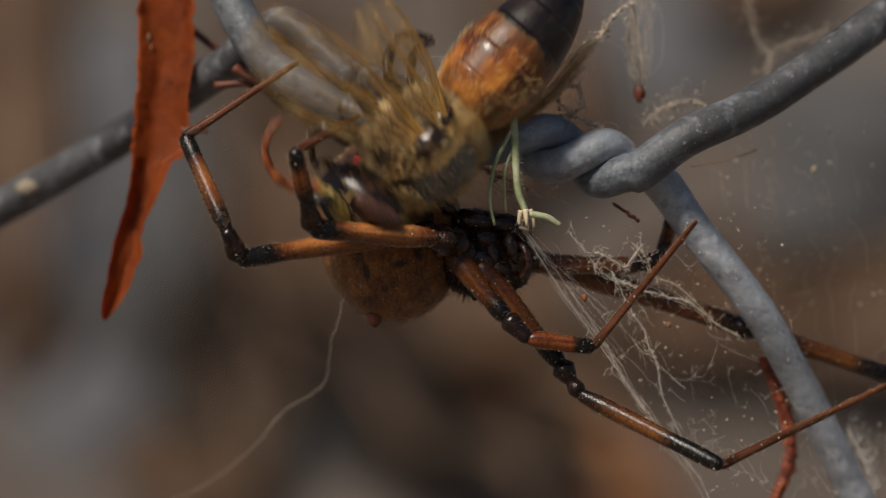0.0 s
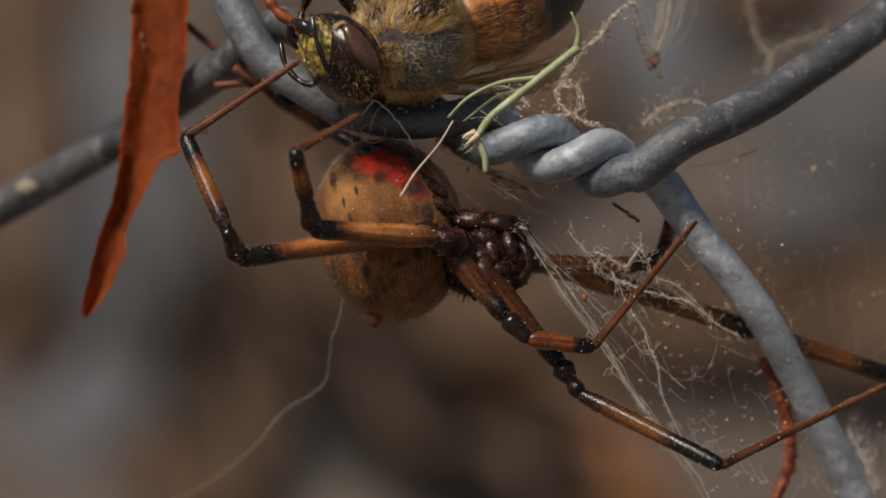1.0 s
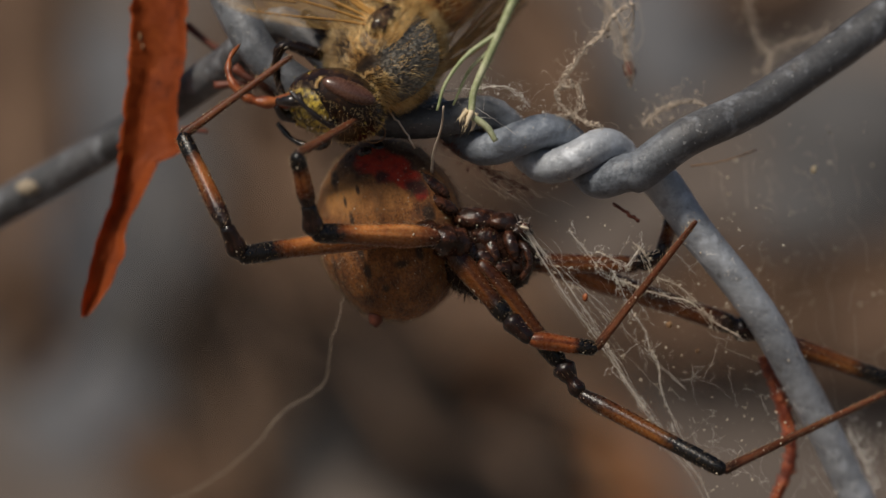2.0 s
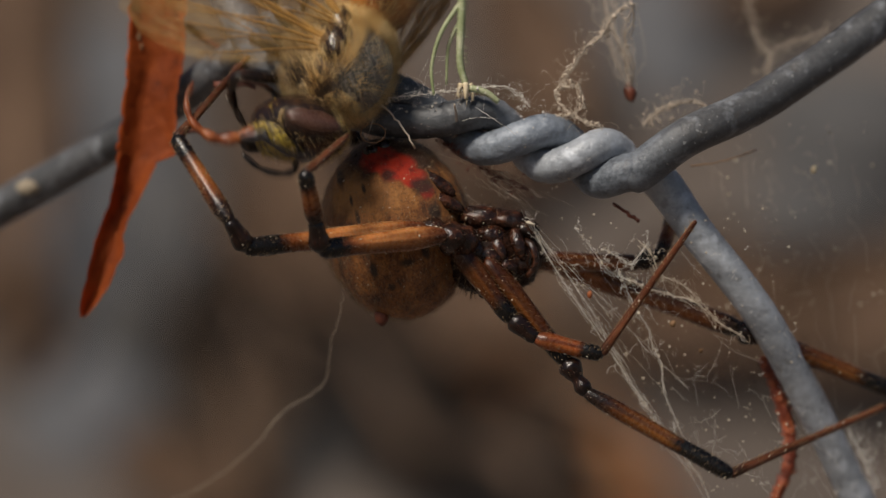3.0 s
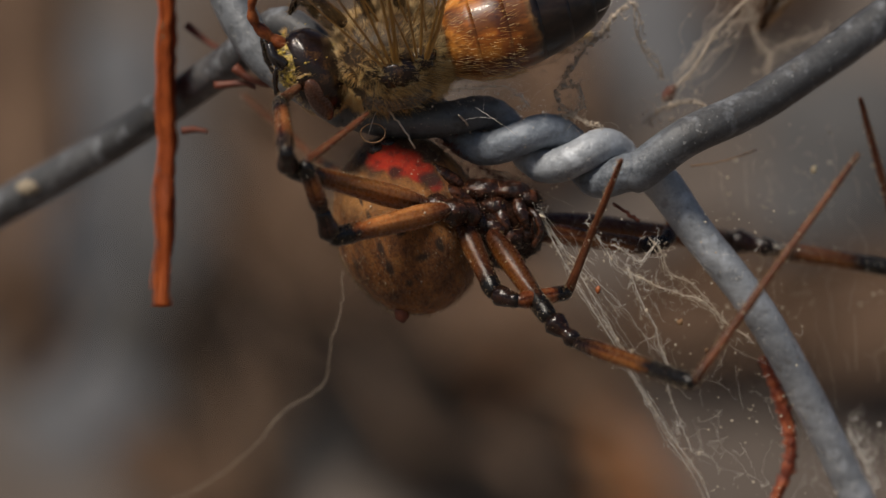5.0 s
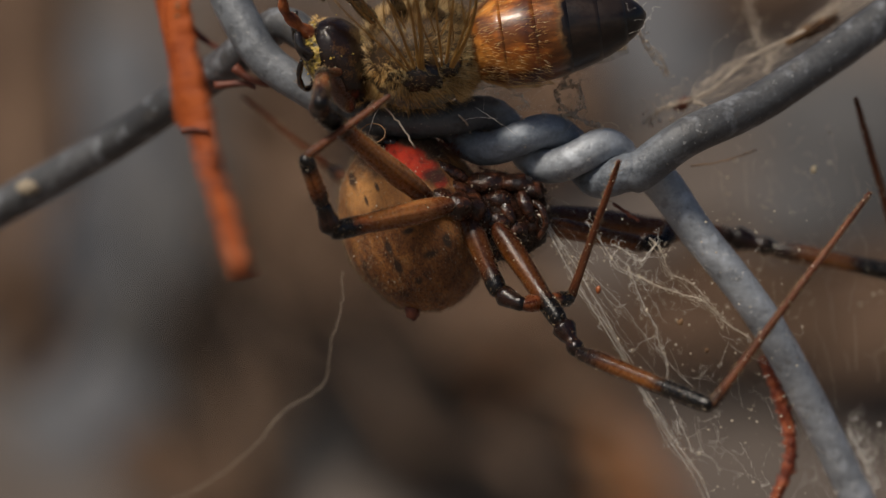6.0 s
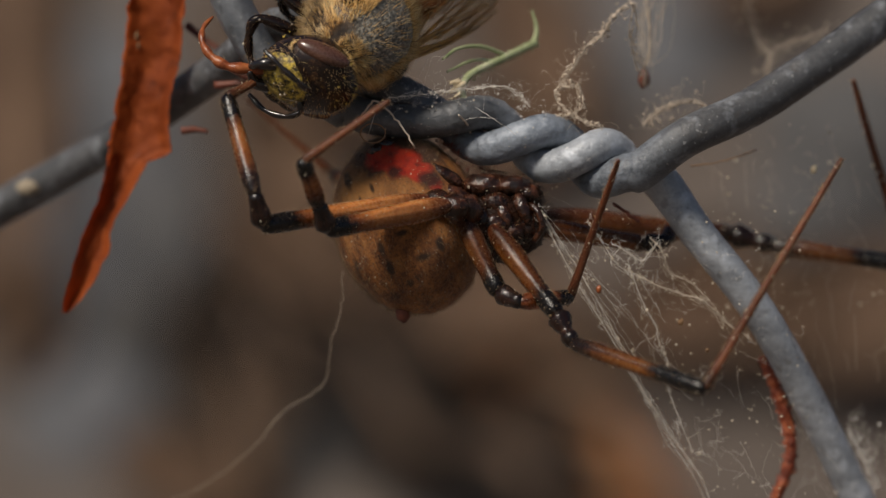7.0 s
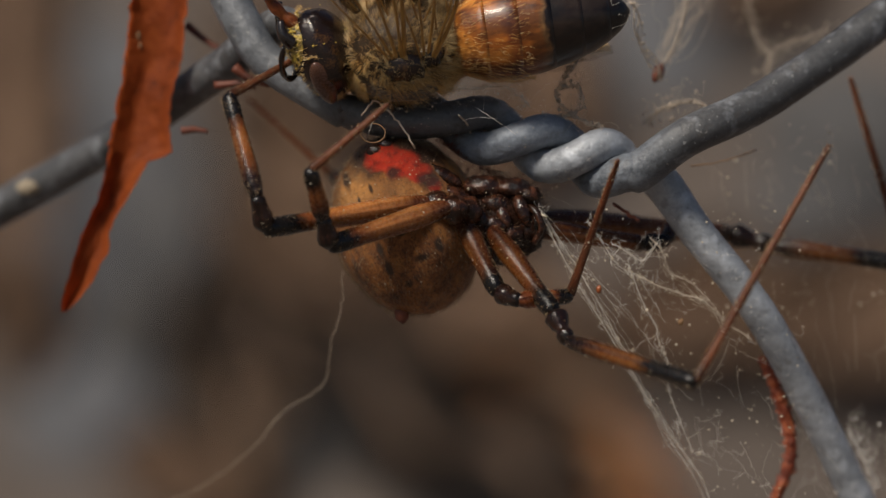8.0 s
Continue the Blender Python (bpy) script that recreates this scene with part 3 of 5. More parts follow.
# ---- spider hanging belly out beside the twist ----
BODY_HOME = (799, 360, 50.3)
BODY_ROWS = [(0, 779, 417, 45.9), (1.7, 779, 417, 45.9), (2.8, 791, 410, 45.9), (3, 792, 412, 45.9), (3.2, 786, 410, 46), (3.5, 790, 398, 46.3), (3.8, 795, 390, 47.8), (4, 799, 380, 49.3),
             (4.2, 808, 374, 49.6), (4.5, 797, 372, 49.3), (4.8, 797, 370, 49.6), (5.8, 801, 358, 51.1), (6, 805, 358, 51.4), (6.5, 798, 360, 50.8), (7, 799, 360, 50.3), (7.5, 798, 363, 50), (8, 798, 363, 50.1)]


# the abdomen's own place and lean, for it swings on the waist
BELLY_ROWS = [(0.0, 688, 405, 6), (1.7, 688, 405, 6), (2.8, 702, 402, 6), (3.2, 700, 402, 6), (3.5, 703, 392, 5), (4.0, 724, 397, 2), (4.5, 720, 397, 2), (5.8, 729, 391, -2), (6.0, 733, 391, -2), (6.5, 725, 397, -1), (7.0, 722, 395, 0), (7.5, 720, 395, 0), (8.0, 720, 396, 0)]


def belly_pose(t):
    u, v, lean = glide(BELLY_ROWS, t)
    shake = tremble(t, 4.5, 0.27, 9.3)
    return Matrix.Translation(plan(u + 14 * shake, v + 7 * shake, 30)) @ Matrix.Rotation(radians(lean - 18 + 2 * shake), 4, "Y")


def body_pose(t):
    u, v, turn = glide(BODY_ROWS, t)
    shake = tremble(t, 4.5, 0.27, 9.3)
    u, v, turn = u + 17 * shake, v + 9 * shake, turn + 3 * shake
    return Matrix.Translation(plan(u, v)) @ Matrix.Rotation(radians(BODY_HOME[2] - turn), 4, "Y")


def at_home(u, v, d):
    """A plan point of the spider at rest, in its body's space."""
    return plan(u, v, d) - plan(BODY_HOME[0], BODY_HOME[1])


def segment(long, radii, bend=0.0, n=14, hairs=1.3):
    """A round-ended leg segment along +z with a swelling outline, reaching a little into its joints; radii at even steps."""
    bm = bmesh.new()
    lap = 0.45 * min(radii[0], radii[-1])
    whole = long + 2 * lap

    def girth(s):
        x = min(max(s, 0.0), 1.0) * (len(radii) - 1)
        k = min(int(x), len(radii) - 2)
        f = x - k
        f = f * f * (3 - 2 * f)
        return radii[k] + (radii[k + 1] - radii[k]) * f

    pts, rr = [], []
    m = 22
    for i in range(m + 1):
        z = whole * 0.5 * (1 - math.cos(math.pi * i / m)) - lap
        s = z / long
        end = min(z + lap, whole - lap - z) / (0.9 * girth(s))
        cap = 1.0 if end >= 1 else math.sqrt(max(0.02, 1 - (1 - end) ** 2))
        pts.append(Vector((0, bend * long * math.sin(math.pi * min(max(s, 0), 1)), z)) * UNIT)
        rr.append(girth(s) * cap * UNIT)
    tube(bm, pts, rr, n, 0.07)
    for _ in range(int(long * hairs)):
        s, a = random.random(), random.uniform(0, math.tau)
        r = girth(s) * UNIT
        out = Vector((math.cos(a), math.sin(a), 0))
        c = Vector((0, bend * long * math.sin(math.pi * s), s * long)) * UNIT
        spike(bm, c + out * r * 0.93, (out + Vector((0, 0, 0.9))).normalized(), random.uniform(4, 11) * UNIT, 0.5 * UNIT, 1)
        if random.random() < 0.20:
            b = random.uniform(0, math.tau)
            grain(bm, c + Vector((math.cos(b), math.sin(b), 0)) * r, random.uniform(0.9, 2.2) * UNIT)
    return bm


# Each leg: hip (plan point and depth at rest), segment lengths, radii scale, which way spare length goes
# (-1 to the lens, 1 away), femur material, and rows: time, then the ends of femur, patella, tibia, metatarsus.
LEGS = {
    "near_left": dict(hip=(792, 364, -150), bent=20, long=(228, 54, 98, 178), thick=0.98, side=(-1, -1, -1, 1), femur=FEMUR, rows=[
        (0.0, 590, 412, 550, 386, 522, 268, 635, 205), (1.7, 590, 412, 550, 386, 522, 268, 635, 205), (2.8, 604, 438, 566, 424, 540, 305, 610, 240), (3.2, 602, 434, 562, 420, 540, 308, 620, 240), (3.5, 610, 430, 572, 430, 540, 312, 620, 248),
        (4.0, 622, 426, 580, 420, 545, 292, 690, 190), (4.2, 640, 430, 605, 430, 552, 305, 640, 225), (4.5, 622, 416, 588, 415, 542, 300, 640, 220),
        (5.8, 620, 403, 580, 390, 537, 278, 685, 172), (6.0, 624, 405, 584, 390, 540, 278, 690, 170), (6.5, 616, 405, 578, 394, 537, 282, 600, 238), (7.0, 612, 406, 576, 386, 536, 286, 690, 178), (7.5, 622, 432, 580, 415, 547, 300, 655, 210), (8.0, 622, 432, 580, 415, 549, 302, 687, 185)]),
    "far_left": dict(hip=(755, 356, -95), bent=19, long=(326, 58, 190, 235), thick=0.97, side=(-1, -1, 1, 1), femur=FEMUR, rows=[
        (0.0, 470, 458, 420, 440, 328, 242, 545, 98), (1.3, 470, 458, 420, 440, 328, 242, 545, 98), (1.5, 470, 458, 420, 440, 328, 242, 525, 110), (1.7, 470, 458, 420, 440, 328, 242, 535, 105), (2.8, 470, 424, 428, 405, 300, 230, 430, 90), (3.0, 475, 438, 432, 420, 312, 245, 440, 100),
        (3.2, 485, 376, 440, 350, 385, 112, 500, 50), (3.5, 515, 352, 465, 330, 440, 110, 500, 50), (3.8, 530, 330, 490, 290, 470, 170, 560, 120), (4.0, 555, 295, 510, 255, 498, 185, 600, 130), (4.2, 595, 290, 550, 250, 508, 175, 600, 130),
        (4.5, 530, 350, 480, 325, 462, 200, 480, 60), (4.8, 540, 335, 495, 300, 480, 190, 560, 100), (5.8, 598, 222, 552, 192, 562, 130, 680, 120), (6.0, 606, 212, 562, 178, 572, 130, 680, 120), (6.2, 580, 290, 530, 255, 535, 150, 640, 90), (6.5, 535, 352, 487, 332, 490, 150, 540, 60), (6.7, 530, 392, 470, 380, 425, 175, 540, 95),
        (7.0, 520, 395, 462, 380, 402, 172, 545, 92), (7.5, 524, 398, 466, 388, 405, 172, 500, 115), (8.0, 524, 398, 466, 386, 405, 170, 545, 92)]),
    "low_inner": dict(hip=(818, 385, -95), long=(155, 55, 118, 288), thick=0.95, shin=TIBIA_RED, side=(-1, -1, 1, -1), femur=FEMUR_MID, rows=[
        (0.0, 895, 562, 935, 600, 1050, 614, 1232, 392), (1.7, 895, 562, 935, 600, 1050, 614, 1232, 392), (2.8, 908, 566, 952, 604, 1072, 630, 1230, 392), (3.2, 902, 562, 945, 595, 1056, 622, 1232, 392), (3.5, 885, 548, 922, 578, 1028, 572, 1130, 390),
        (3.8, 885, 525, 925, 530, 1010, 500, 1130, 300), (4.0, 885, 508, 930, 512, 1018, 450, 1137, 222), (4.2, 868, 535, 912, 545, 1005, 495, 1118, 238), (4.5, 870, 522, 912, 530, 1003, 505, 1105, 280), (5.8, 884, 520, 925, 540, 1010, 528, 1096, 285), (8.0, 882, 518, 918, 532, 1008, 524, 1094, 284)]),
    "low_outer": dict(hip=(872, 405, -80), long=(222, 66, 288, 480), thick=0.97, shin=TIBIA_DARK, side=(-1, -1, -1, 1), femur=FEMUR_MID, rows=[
        (0, 1008, 665, 1042, 721, 1275, 824, 1600, 668), (1.7, 1008, 665, 1042, 721, 1275, 824, 1600, 668), (2.8, 1032, 683, 1062, 748, 1300, 870, 1600, 742), (3, 1028, 671, 1062, 734, 1300, 844, 1600, 705), (3.2, 1024, 653, 1060, 704, 1300, 774, 1560, 640), (3.4, 1005, 643, 1038, 682, 1268, 788, 1420, 620), (3.5, 972, 623, 1002, 674, 1110, 711, 1150, 560),
        (3.6, 970, 583, 1002, 618, 1230, 580, 1430, 420), (3.7, 975, 578, 1010, 616, 1262, 611, 1480, 320), (3.8, 978, 578, 1010, 614, 1245, 618, 1500, 290), (4, 975, 563, 1012, 598, 1235, 610, 1515, 235), (4.2, 978, 563, 1018, 602, 1222, 622, 1480, 240), (4.5, 970, 563, 1020, 598, 1218, 641, 1495, 235),
        (5.8, 985, 569, 1022, 624, 1252, 718, 1545, 350), (6, 992, 571, 1024, 624, 1258, 718, 1540, 342), (6.5, 982, 555, 1012, 608, 1238, 690, 1512, 297), (7, 985, 555, 1014, 608, 1246, 688, 1490, 282), (7.5, 980, 553, 1006, 604, 1226, 680, 1470, 264), (8, 980, 553, 1006, 604, 1230, 677, 1468, 258)]),
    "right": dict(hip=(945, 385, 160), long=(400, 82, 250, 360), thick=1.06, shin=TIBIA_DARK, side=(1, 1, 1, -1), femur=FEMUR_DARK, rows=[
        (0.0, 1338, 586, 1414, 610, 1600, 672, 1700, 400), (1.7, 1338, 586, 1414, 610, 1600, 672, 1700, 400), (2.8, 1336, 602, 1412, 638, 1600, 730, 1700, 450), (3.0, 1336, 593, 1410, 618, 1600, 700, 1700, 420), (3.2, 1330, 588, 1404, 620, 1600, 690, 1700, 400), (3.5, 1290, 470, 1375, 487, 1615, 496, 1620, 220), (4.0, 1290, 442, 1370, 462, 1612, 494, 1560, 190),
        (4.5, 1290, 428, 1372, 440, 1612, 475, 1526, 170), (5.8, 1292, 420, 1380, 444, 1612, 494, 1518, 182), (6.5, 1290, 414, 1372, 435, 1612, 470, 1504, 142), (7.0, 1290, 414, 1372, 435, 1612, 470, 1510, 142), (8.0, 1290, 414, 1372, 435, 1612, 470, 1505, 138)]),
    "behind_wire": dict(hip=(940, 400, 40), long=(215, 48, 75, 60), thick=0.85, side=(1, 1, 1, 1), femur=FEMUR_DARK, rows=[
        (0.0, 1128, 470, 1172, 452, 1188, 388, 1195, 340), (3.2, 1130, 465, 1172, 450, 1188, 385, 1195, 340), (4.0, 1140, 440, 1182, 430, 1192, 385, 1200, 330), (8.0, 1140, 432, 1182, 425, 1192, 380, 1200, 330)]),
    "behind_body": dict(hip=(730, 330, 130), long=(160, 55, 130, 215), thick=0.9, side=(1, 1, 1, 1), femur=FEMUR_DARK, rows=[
        (0.0, 640, 262, 595, 238, 488, 172, 335, 52), (1.7, 640, 262, 595, 238, 488, 172, 335, 52), (3.0, 640, 250, 590, 225, 485, 160, 340, 50), (3.6, 640, 250, 590, 225, 490, 160, 350, 55), (4.4, 650, 330, 625, 320, 560, 290, 430, 168), (5.8, 660, 350, 640, 340, 585, 300, 424, 166), (8.0, 660, 350, 640, 340, 588, 312, 432, 168)]),
}


def along(ray, p, long, side):
    """The point at that distance from p on the sight line towards ray, nearer or farther."""
    eye = Vector((0, -EYE, HIGH))
    way = (plan(*ray) - eye).normalized()
    near = (p - eye).dot(way)
    foot = eye + way * near
    gap = (p - foot).length
    if gap >= long:
        return p + (foot - p).normalized() * long
    return foot + way * (side * math.sqrt(long * long - gap * gap) * 0.999)


def bone(p, q):
    """A pose at p with z to q and y kept away from the lens."""
    z = (q - p).normalized()
    y = Vector((0, 1, 0))
    y = (y - z * y.dot(z)).normalized()
    x = y.cross(z)
    return Matrix.Translation(p) @ Matrix((x, y, z)).transposed().to_4x4()


def build_spider():
    spider = new("spider")
    spider.matrix_world = body_pose(0)
    tagged(spider, "brown widow spider hanging under twisted wire", "spider")

    def pear(n):
        up = max(0.0, n.z)
        return 1 - 0.03 * up ** 2 * (1 - 0.5 * n.x) + 0.035 * noise.noise(n * 2.2) + 0.012 * noise.noise(n * 7)

    bm = bmesh.new()
    egg(bm, (0, 0, 0), (131, 128, 166), 64, 44, None, pear)
    for _ in range(3600):
        nrm = Vector((random.gauss(0, 1), random.gauss(0, 1), random.gauss(0, 1))).normalized()
        k = pear(nrm)
        base = Vector((nrm.x * 131, nrm.y * 128, nrm.z * 166)) * k * UNIT * 0.995
        spike(bm, base, (nrm + Vector((-0.1, 0, -0.5))).normalized(), random.uniform(5, 12) * UNIT, 0.55 * UNIT, 1)
        if random.random() < 0.10:
            grain(bm, base * 1.004, random.uniform(0.9, 2.6) * UNIT)
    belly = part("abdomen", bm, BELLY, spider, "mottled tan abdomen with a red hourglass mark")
    belly.matrix_basis = body_pose(0).inverted() @ belly_pose(0)
    bm = bmesh.new()
    for k, (x, z) in enumerate(((-14, 146), (8, 150), (-34, 138))):
        egg(bm, (x, -56 + 8 * k, z - 8), (15, 14, 12), 14, 10, None, lambda n: 1 + 0.2 * noise.noise(n * 3))
    part("spinneret", bm, PALP, belly)
    bm = bmesh.new()
    egg(bm, (-58, -30, -150), (12, 10, 15), 12, 8, None, lambda n: 1 + 0.5 * noise.noise(n * 3))
    part("dirt_crumb", bm, BARK, belly, "brown crumb stuck to the belly")
    # ridged dark plate between the red mark and the waist
    lean = Matrix.Rotation(radians(18), 3, "Y")
    for x, y, z, w, h, r in ((58, -73, 84, 44, 16, 42), (74, -78, 54, 46, 14, 36)):
        bm = bmesh.new()
        egg(bm, lean @ Vector((x, y, z)), (w, 16, h), 26, 16, Matrix.Rotation(radians(r), 3, "Y"), lambda n: 1 + 0.14 * noise.noise(n * 3.2))
        part("belly_plate", bm, PALP, belly, "glossy dark ridge on the belly")

    bm = bmesh.new()
    egg(bm, (0, 0, 0), (92, 70, 76), 40, 26, None, lambda n: 1 + 0.10 * noise.noise(n * 3) + 0.06 * noise.noise(n * 8))
    for _ in range(900):
        nrm = Vector((random.gauss(0, 1), random.gauss(0, 1), random.gauss(0, 1))).normalized()
        base = Vector((nrm.x * 92, nrm.y * 70, nrm.z * 76)) * UNIT
        spike(bm, base, (nrm + Vector((0.3, 0, 0.2))).normalized(), random.uniform(10, 24) * UNIT, 0.6 * UNIT, 1 if random.random() < 0.25 else 0)
        if random.random() < 0.25:
            grain(bm, base, random.uniform(1.2, 2.8) * UNIT)
    head = part("cephalothorax", bm, DARK, spider, "dark brown bristly head and thorax")
    head.matrix_basis = Matrix.Translation(at_home(876, 388, 0))
    bm = bmesh.new()
    egg(bm, (-30, -50, -10), (36, 19, 30), 28, 18, None, lambda n: 1 + 0.16 * noise.noise(n * 4) + 0.06 * noise.noise(n * 11))
    for _ in range(170):
        nrm = Vector((random.gauss(0, 1), -abs(random.gauss(0, 1)), random.gauss(0, 1))).normalized()
        q = (Vector((-30, -50, -10)) + Vector((nrm.x * 36, nrm.y * 19, nrm.z * 30))) * UNIT
        spike(bm, q, (nrm + Vector((0.5, 0, 0.3))).normalized(), random.uniform(8, 20) * UNIT, 0.55 * UNIT, 1 if random.random() < 0.3 else 0)
        if random.random() < 0.2:
            grain(bm, q, 2.0 * UNIT)
    part("sternum", bm, DARK, head, "dark bristly breast plate")
    # tufted hump over the jaws, and lobes between the hips
    for x, y, z, a, b, c in ((-18, -34, 58, 42, 30, 22), (30, -36, 56, 36, 30, 20), (58, -38, 44, 26, 24, 18), (0, -56, 28, 26, 18, 18), (-62, -46, 28, 24, 20, 18), (30, -56, -24, 26, 18, 22), (-4, -58, -34, 20, 16, 24), (56, -52, -10, 18, 18, 28)):
        bm = bmesh.new()
        egg(bm, (x, y, z), (a, b, c), 22, 14, None, lambda n: 1 + 0.22 * noise.noise(n * 3.3 + Vector((x, z, 0))))
        for _ in range(80):
            nrm = Vector((random.gauss(0, 1), random.gauss(0, 1), random.gauss(0, 1))).normalized()
            q = (Vector((x, y, z)) + Vector((nrm.x * a, nrm.y * b, nrm.z * c))) * UNIT
            spike(bm, q, (nrm + Vector((0.4, 0, 0.2))).normalized(), random.uniform(5, 12) * UNIT, 0.45 * UNIT, 1 if random.random() < 0.2 else 0)
            if random.random() < 0.2:
                grain(bm, q, 2.2 * UNIT)
        part("lobe", bm, PALP, head, "glossy red-brown lobe")
    for x, z, k in ((14, 10, 1), (46, 22, -1)):
        bm = bmesh.new()
        pts = spline([Vector((x - 6, -34, z + 22)) * UNIT, Vector((x - 2, -60, z + 6)) * UNIT, Vector((x + 6, -68, z - 14)) * UNIT, Vector((x + 8 - 6 * k, -62, z - 34)) * UNIT], 6)
        tube(bm, pts, [UNIT * (15 - 9 * (i / (len(pts) - 1)) ** 2) for i in range(len(pts))], 14, 0.12)
        part("chelicera", bm, PALP, head, "glossy red-brown jaw")
    for x, z, q in ((70, 14, 1), (-8, -26, -1)):
        bm = bmesh.new()
        pts = spline([Vector((x - 20, -38, z + 10)) * UNIT, Vector((x, -64, z + 4 * q)) * UNIT, Vector((x + 12, -68, z - 26)) * UNIT, Vector((x - 2, -60, z - 54)) * UNIT], 6)
        tube(bm, pts, [UNIT * (8 - 3 * i / (len(pts) - 1)) for i in range(len(pts))], 12)
        part("pedipalp", bm, PALP, head)
    bm = bmesh.new()
    egg(bm, (-92, -6, 18), (26, 22, 22), 16, 10)
    part("pedicel", bm, DARK, head)

    for leg in LEGS.values():
        hip = at_home(*leg["hip"])
        k = leg["thick"]
        bm = bmesh.new()
        mid = hip.lerp(at_home(876, 388, -10), 0.55)
        pts = [mid.lerp(hip, s / 8) for s in range(9)]
        tube(bm, pts, [r * k * UNIT for r in (20, 28, 31, 29, 20, 25, 26, 22, 13)], 16, 0.2)
        for _ in range(130):
            q = mid.lerp(hip, random.random()) + Vector((random.gauss(0, 1), random.gauss(0, 1), random.gauss(0, 1))).normalized() * 23 * k * UNIT
            if random.random() < 0.5:
                grain(bm, q, 2.2 * UNIT)
            else:
                spike(bm, q, (q - mid.lerp(hip, 0.5)).normalized(), random.uniform(5, 12) * UNIT, 0.5 * UNIT, 1 if random.random() < 0.4 else 0)
        part("coxa", bm, PALP, spider)
        leg["femur_ob"] = part("femur", segment(leg["long"][0], [15 * k, 20 * k, 21.5 * k, 20.5 * k, 19 * k, 17.5 * k, 18.5 * k, 16.5 * k], 0.012), leg["femur"], spider, "amber thigh with black end")
        leg["patella_ob"] = part("patella", segment(leg["long"][1], [16 * k, 22 * k, 18 * k, 12 * k, 17 * k, 14 * k] if leg["long"][1] > 60 else [15 * k, 20 * k, 19 * k, 16 * k, 15 * k, 14 * k], 0.0, 14, 0.6), PATELLA, spider, "glossy black knee")
        leg["tibia_ob"] = part("tibia", segment(leg["long"][2], [12.5 * k, 16.5 * k, 16 * k, 15 * k, 14.5 * k, 15.5 * k, 13.5 * k]), leg.get("shin", TIBIA), spider, "amber shin banded with black")
        leg["metatarsus_ob"] = part("metatarsus", segment(leg["long"][3], [10 * k, 8.2 * k, 7.4 * k, 6.8 * k, 6.4 * k, 5.8 * k, 4.6 * k], 0.01, 10, 1.0), META, spider, "thin red-brown foot")
    return spider, belly


SPIDER, BELLY_PART = build_spider()


def knees(leg, t):
    """Ends of the four segments; in the bent legs the knee is the bend itself and the patella points on to the shin's end."""
    v = glide(leg["rows"], t)
    shake = tremble(t, 4.5, 0.27, 9.3)
    if leg is LEGS["low_outer"] or leg is LEGS["far_left"]:
        shake += 0.7 * tremble(t, 3.5, 0.2, 9.0)
    for i in range(6):
        v[i] += shake * ((19, 12, 19, 12, 24, 15)[i])
    if leg.get("bent"):
        a, c = Vector((v[2] + 4, v[3] + leg["bent"])), Vector((v[4], v[5]))
        b = a + (c - a) * min(1.0, leg["long"][1] / (leg["long"][1] + leg["long"][2]))
        v[0:4] = [a.x, a.y, b.x, b.y]
    return v


def move_spider():
    walk(SPIDER, [(t, body_pose(t)) for t in TIMES])
    walk(BELLY_PART, [(t, body_pose(t).inverted() @ belly_pose(t)) for t in TIMES])
    for leg in LEGS.values():
        rows = [[], [], [], []]
        for t in TIMES:
            body = body_pose(t)
            p = body @ at_home(*leg["hip"])
            places = knees(leg, t)
            for k in range(4):
                q = along((places[2 * k], places[2 * k + 1]), p, leg["long"][k] * UNIT, leg["side"][k])
                rows[k].append((t, body.inverted() @ bone(p, q)))
                p = q
        for ob, r in zip((leg["femur_ob"], leg["patella_ob"], leg["tibia_ob"], leg["metatarsus_ob"]), rows):
            walk(ob, r)


# ---- honey bee caught in silk above the spider ----
# time, u, v, d of the thorax, lean of the tail above the level, tilt of the tail away, roll (0 back up, 90 back to the lens)
BEE_ROWS = [(0.0, 750, 262, -130, 45, 8, 156), (0.2, 735, 235, -130, 48, 12, 148), (0.5, 700, 180, -125, 48, 18, 138), (0.6, 720, 165, -120, 42, 22, 134), (0.8, 738, 95, -105, 25, 30, 130), (1.0, 725, 74, -65, 18, 33, 128), (1.3, 738, 66, -65, 12, 26, 124), (1.5, 700, 82, -65, 24, 30, 128), (1.7, 702, 85, -65, 40, 28, 132),
            (2.8, 592, 118, -75, 72, 28, 134), (3.0, 605, 132, -75, 66, 22, 142), (3.2, 655, 160, -75, 40, 12, 162), (3.5, 642, 160, -75, 34, 6, 168), (3.8, 655, 140, -100, 30, 6, 168), (4.0, 682, 110, -65, 20, 6, 170), (4.2, 665, 95, -65, 24, 20, 142), (4.5, 645, 112, -65, 17, 6, 174), (4.8, 680, 105, -65, 15, 4, 176),
            (5.8, 732, 95, -65, 11, 2, 180), (6.0, 742, 98, -65, 8, 0, 184), (6.2, 700, 100, -65, 15, 4, 176), (6.5, 682, 105, -65, 34, 14, 164), (6.7, 655, 85, -65, 40, 28, 142), (7.0, 634, 54, -65, 48, 38, 126), (7.2, 640, 92, -65, 42, 30, 136), (7.3, 645, 108, -65, 40, 24, 140), (7.4, 668, 115, -100, 36, 14, 154), (7.5, 688, 118, -100, 8, 2, 190), (7.6, 640, 108, -100, 0, 0, 205), (7.8, 690, 80, -65, 4, 0, 192), (7.9, 705, 85, -65, 6, 0, 184), (8.0, 712, 85, -65, 7, 0, 180)]


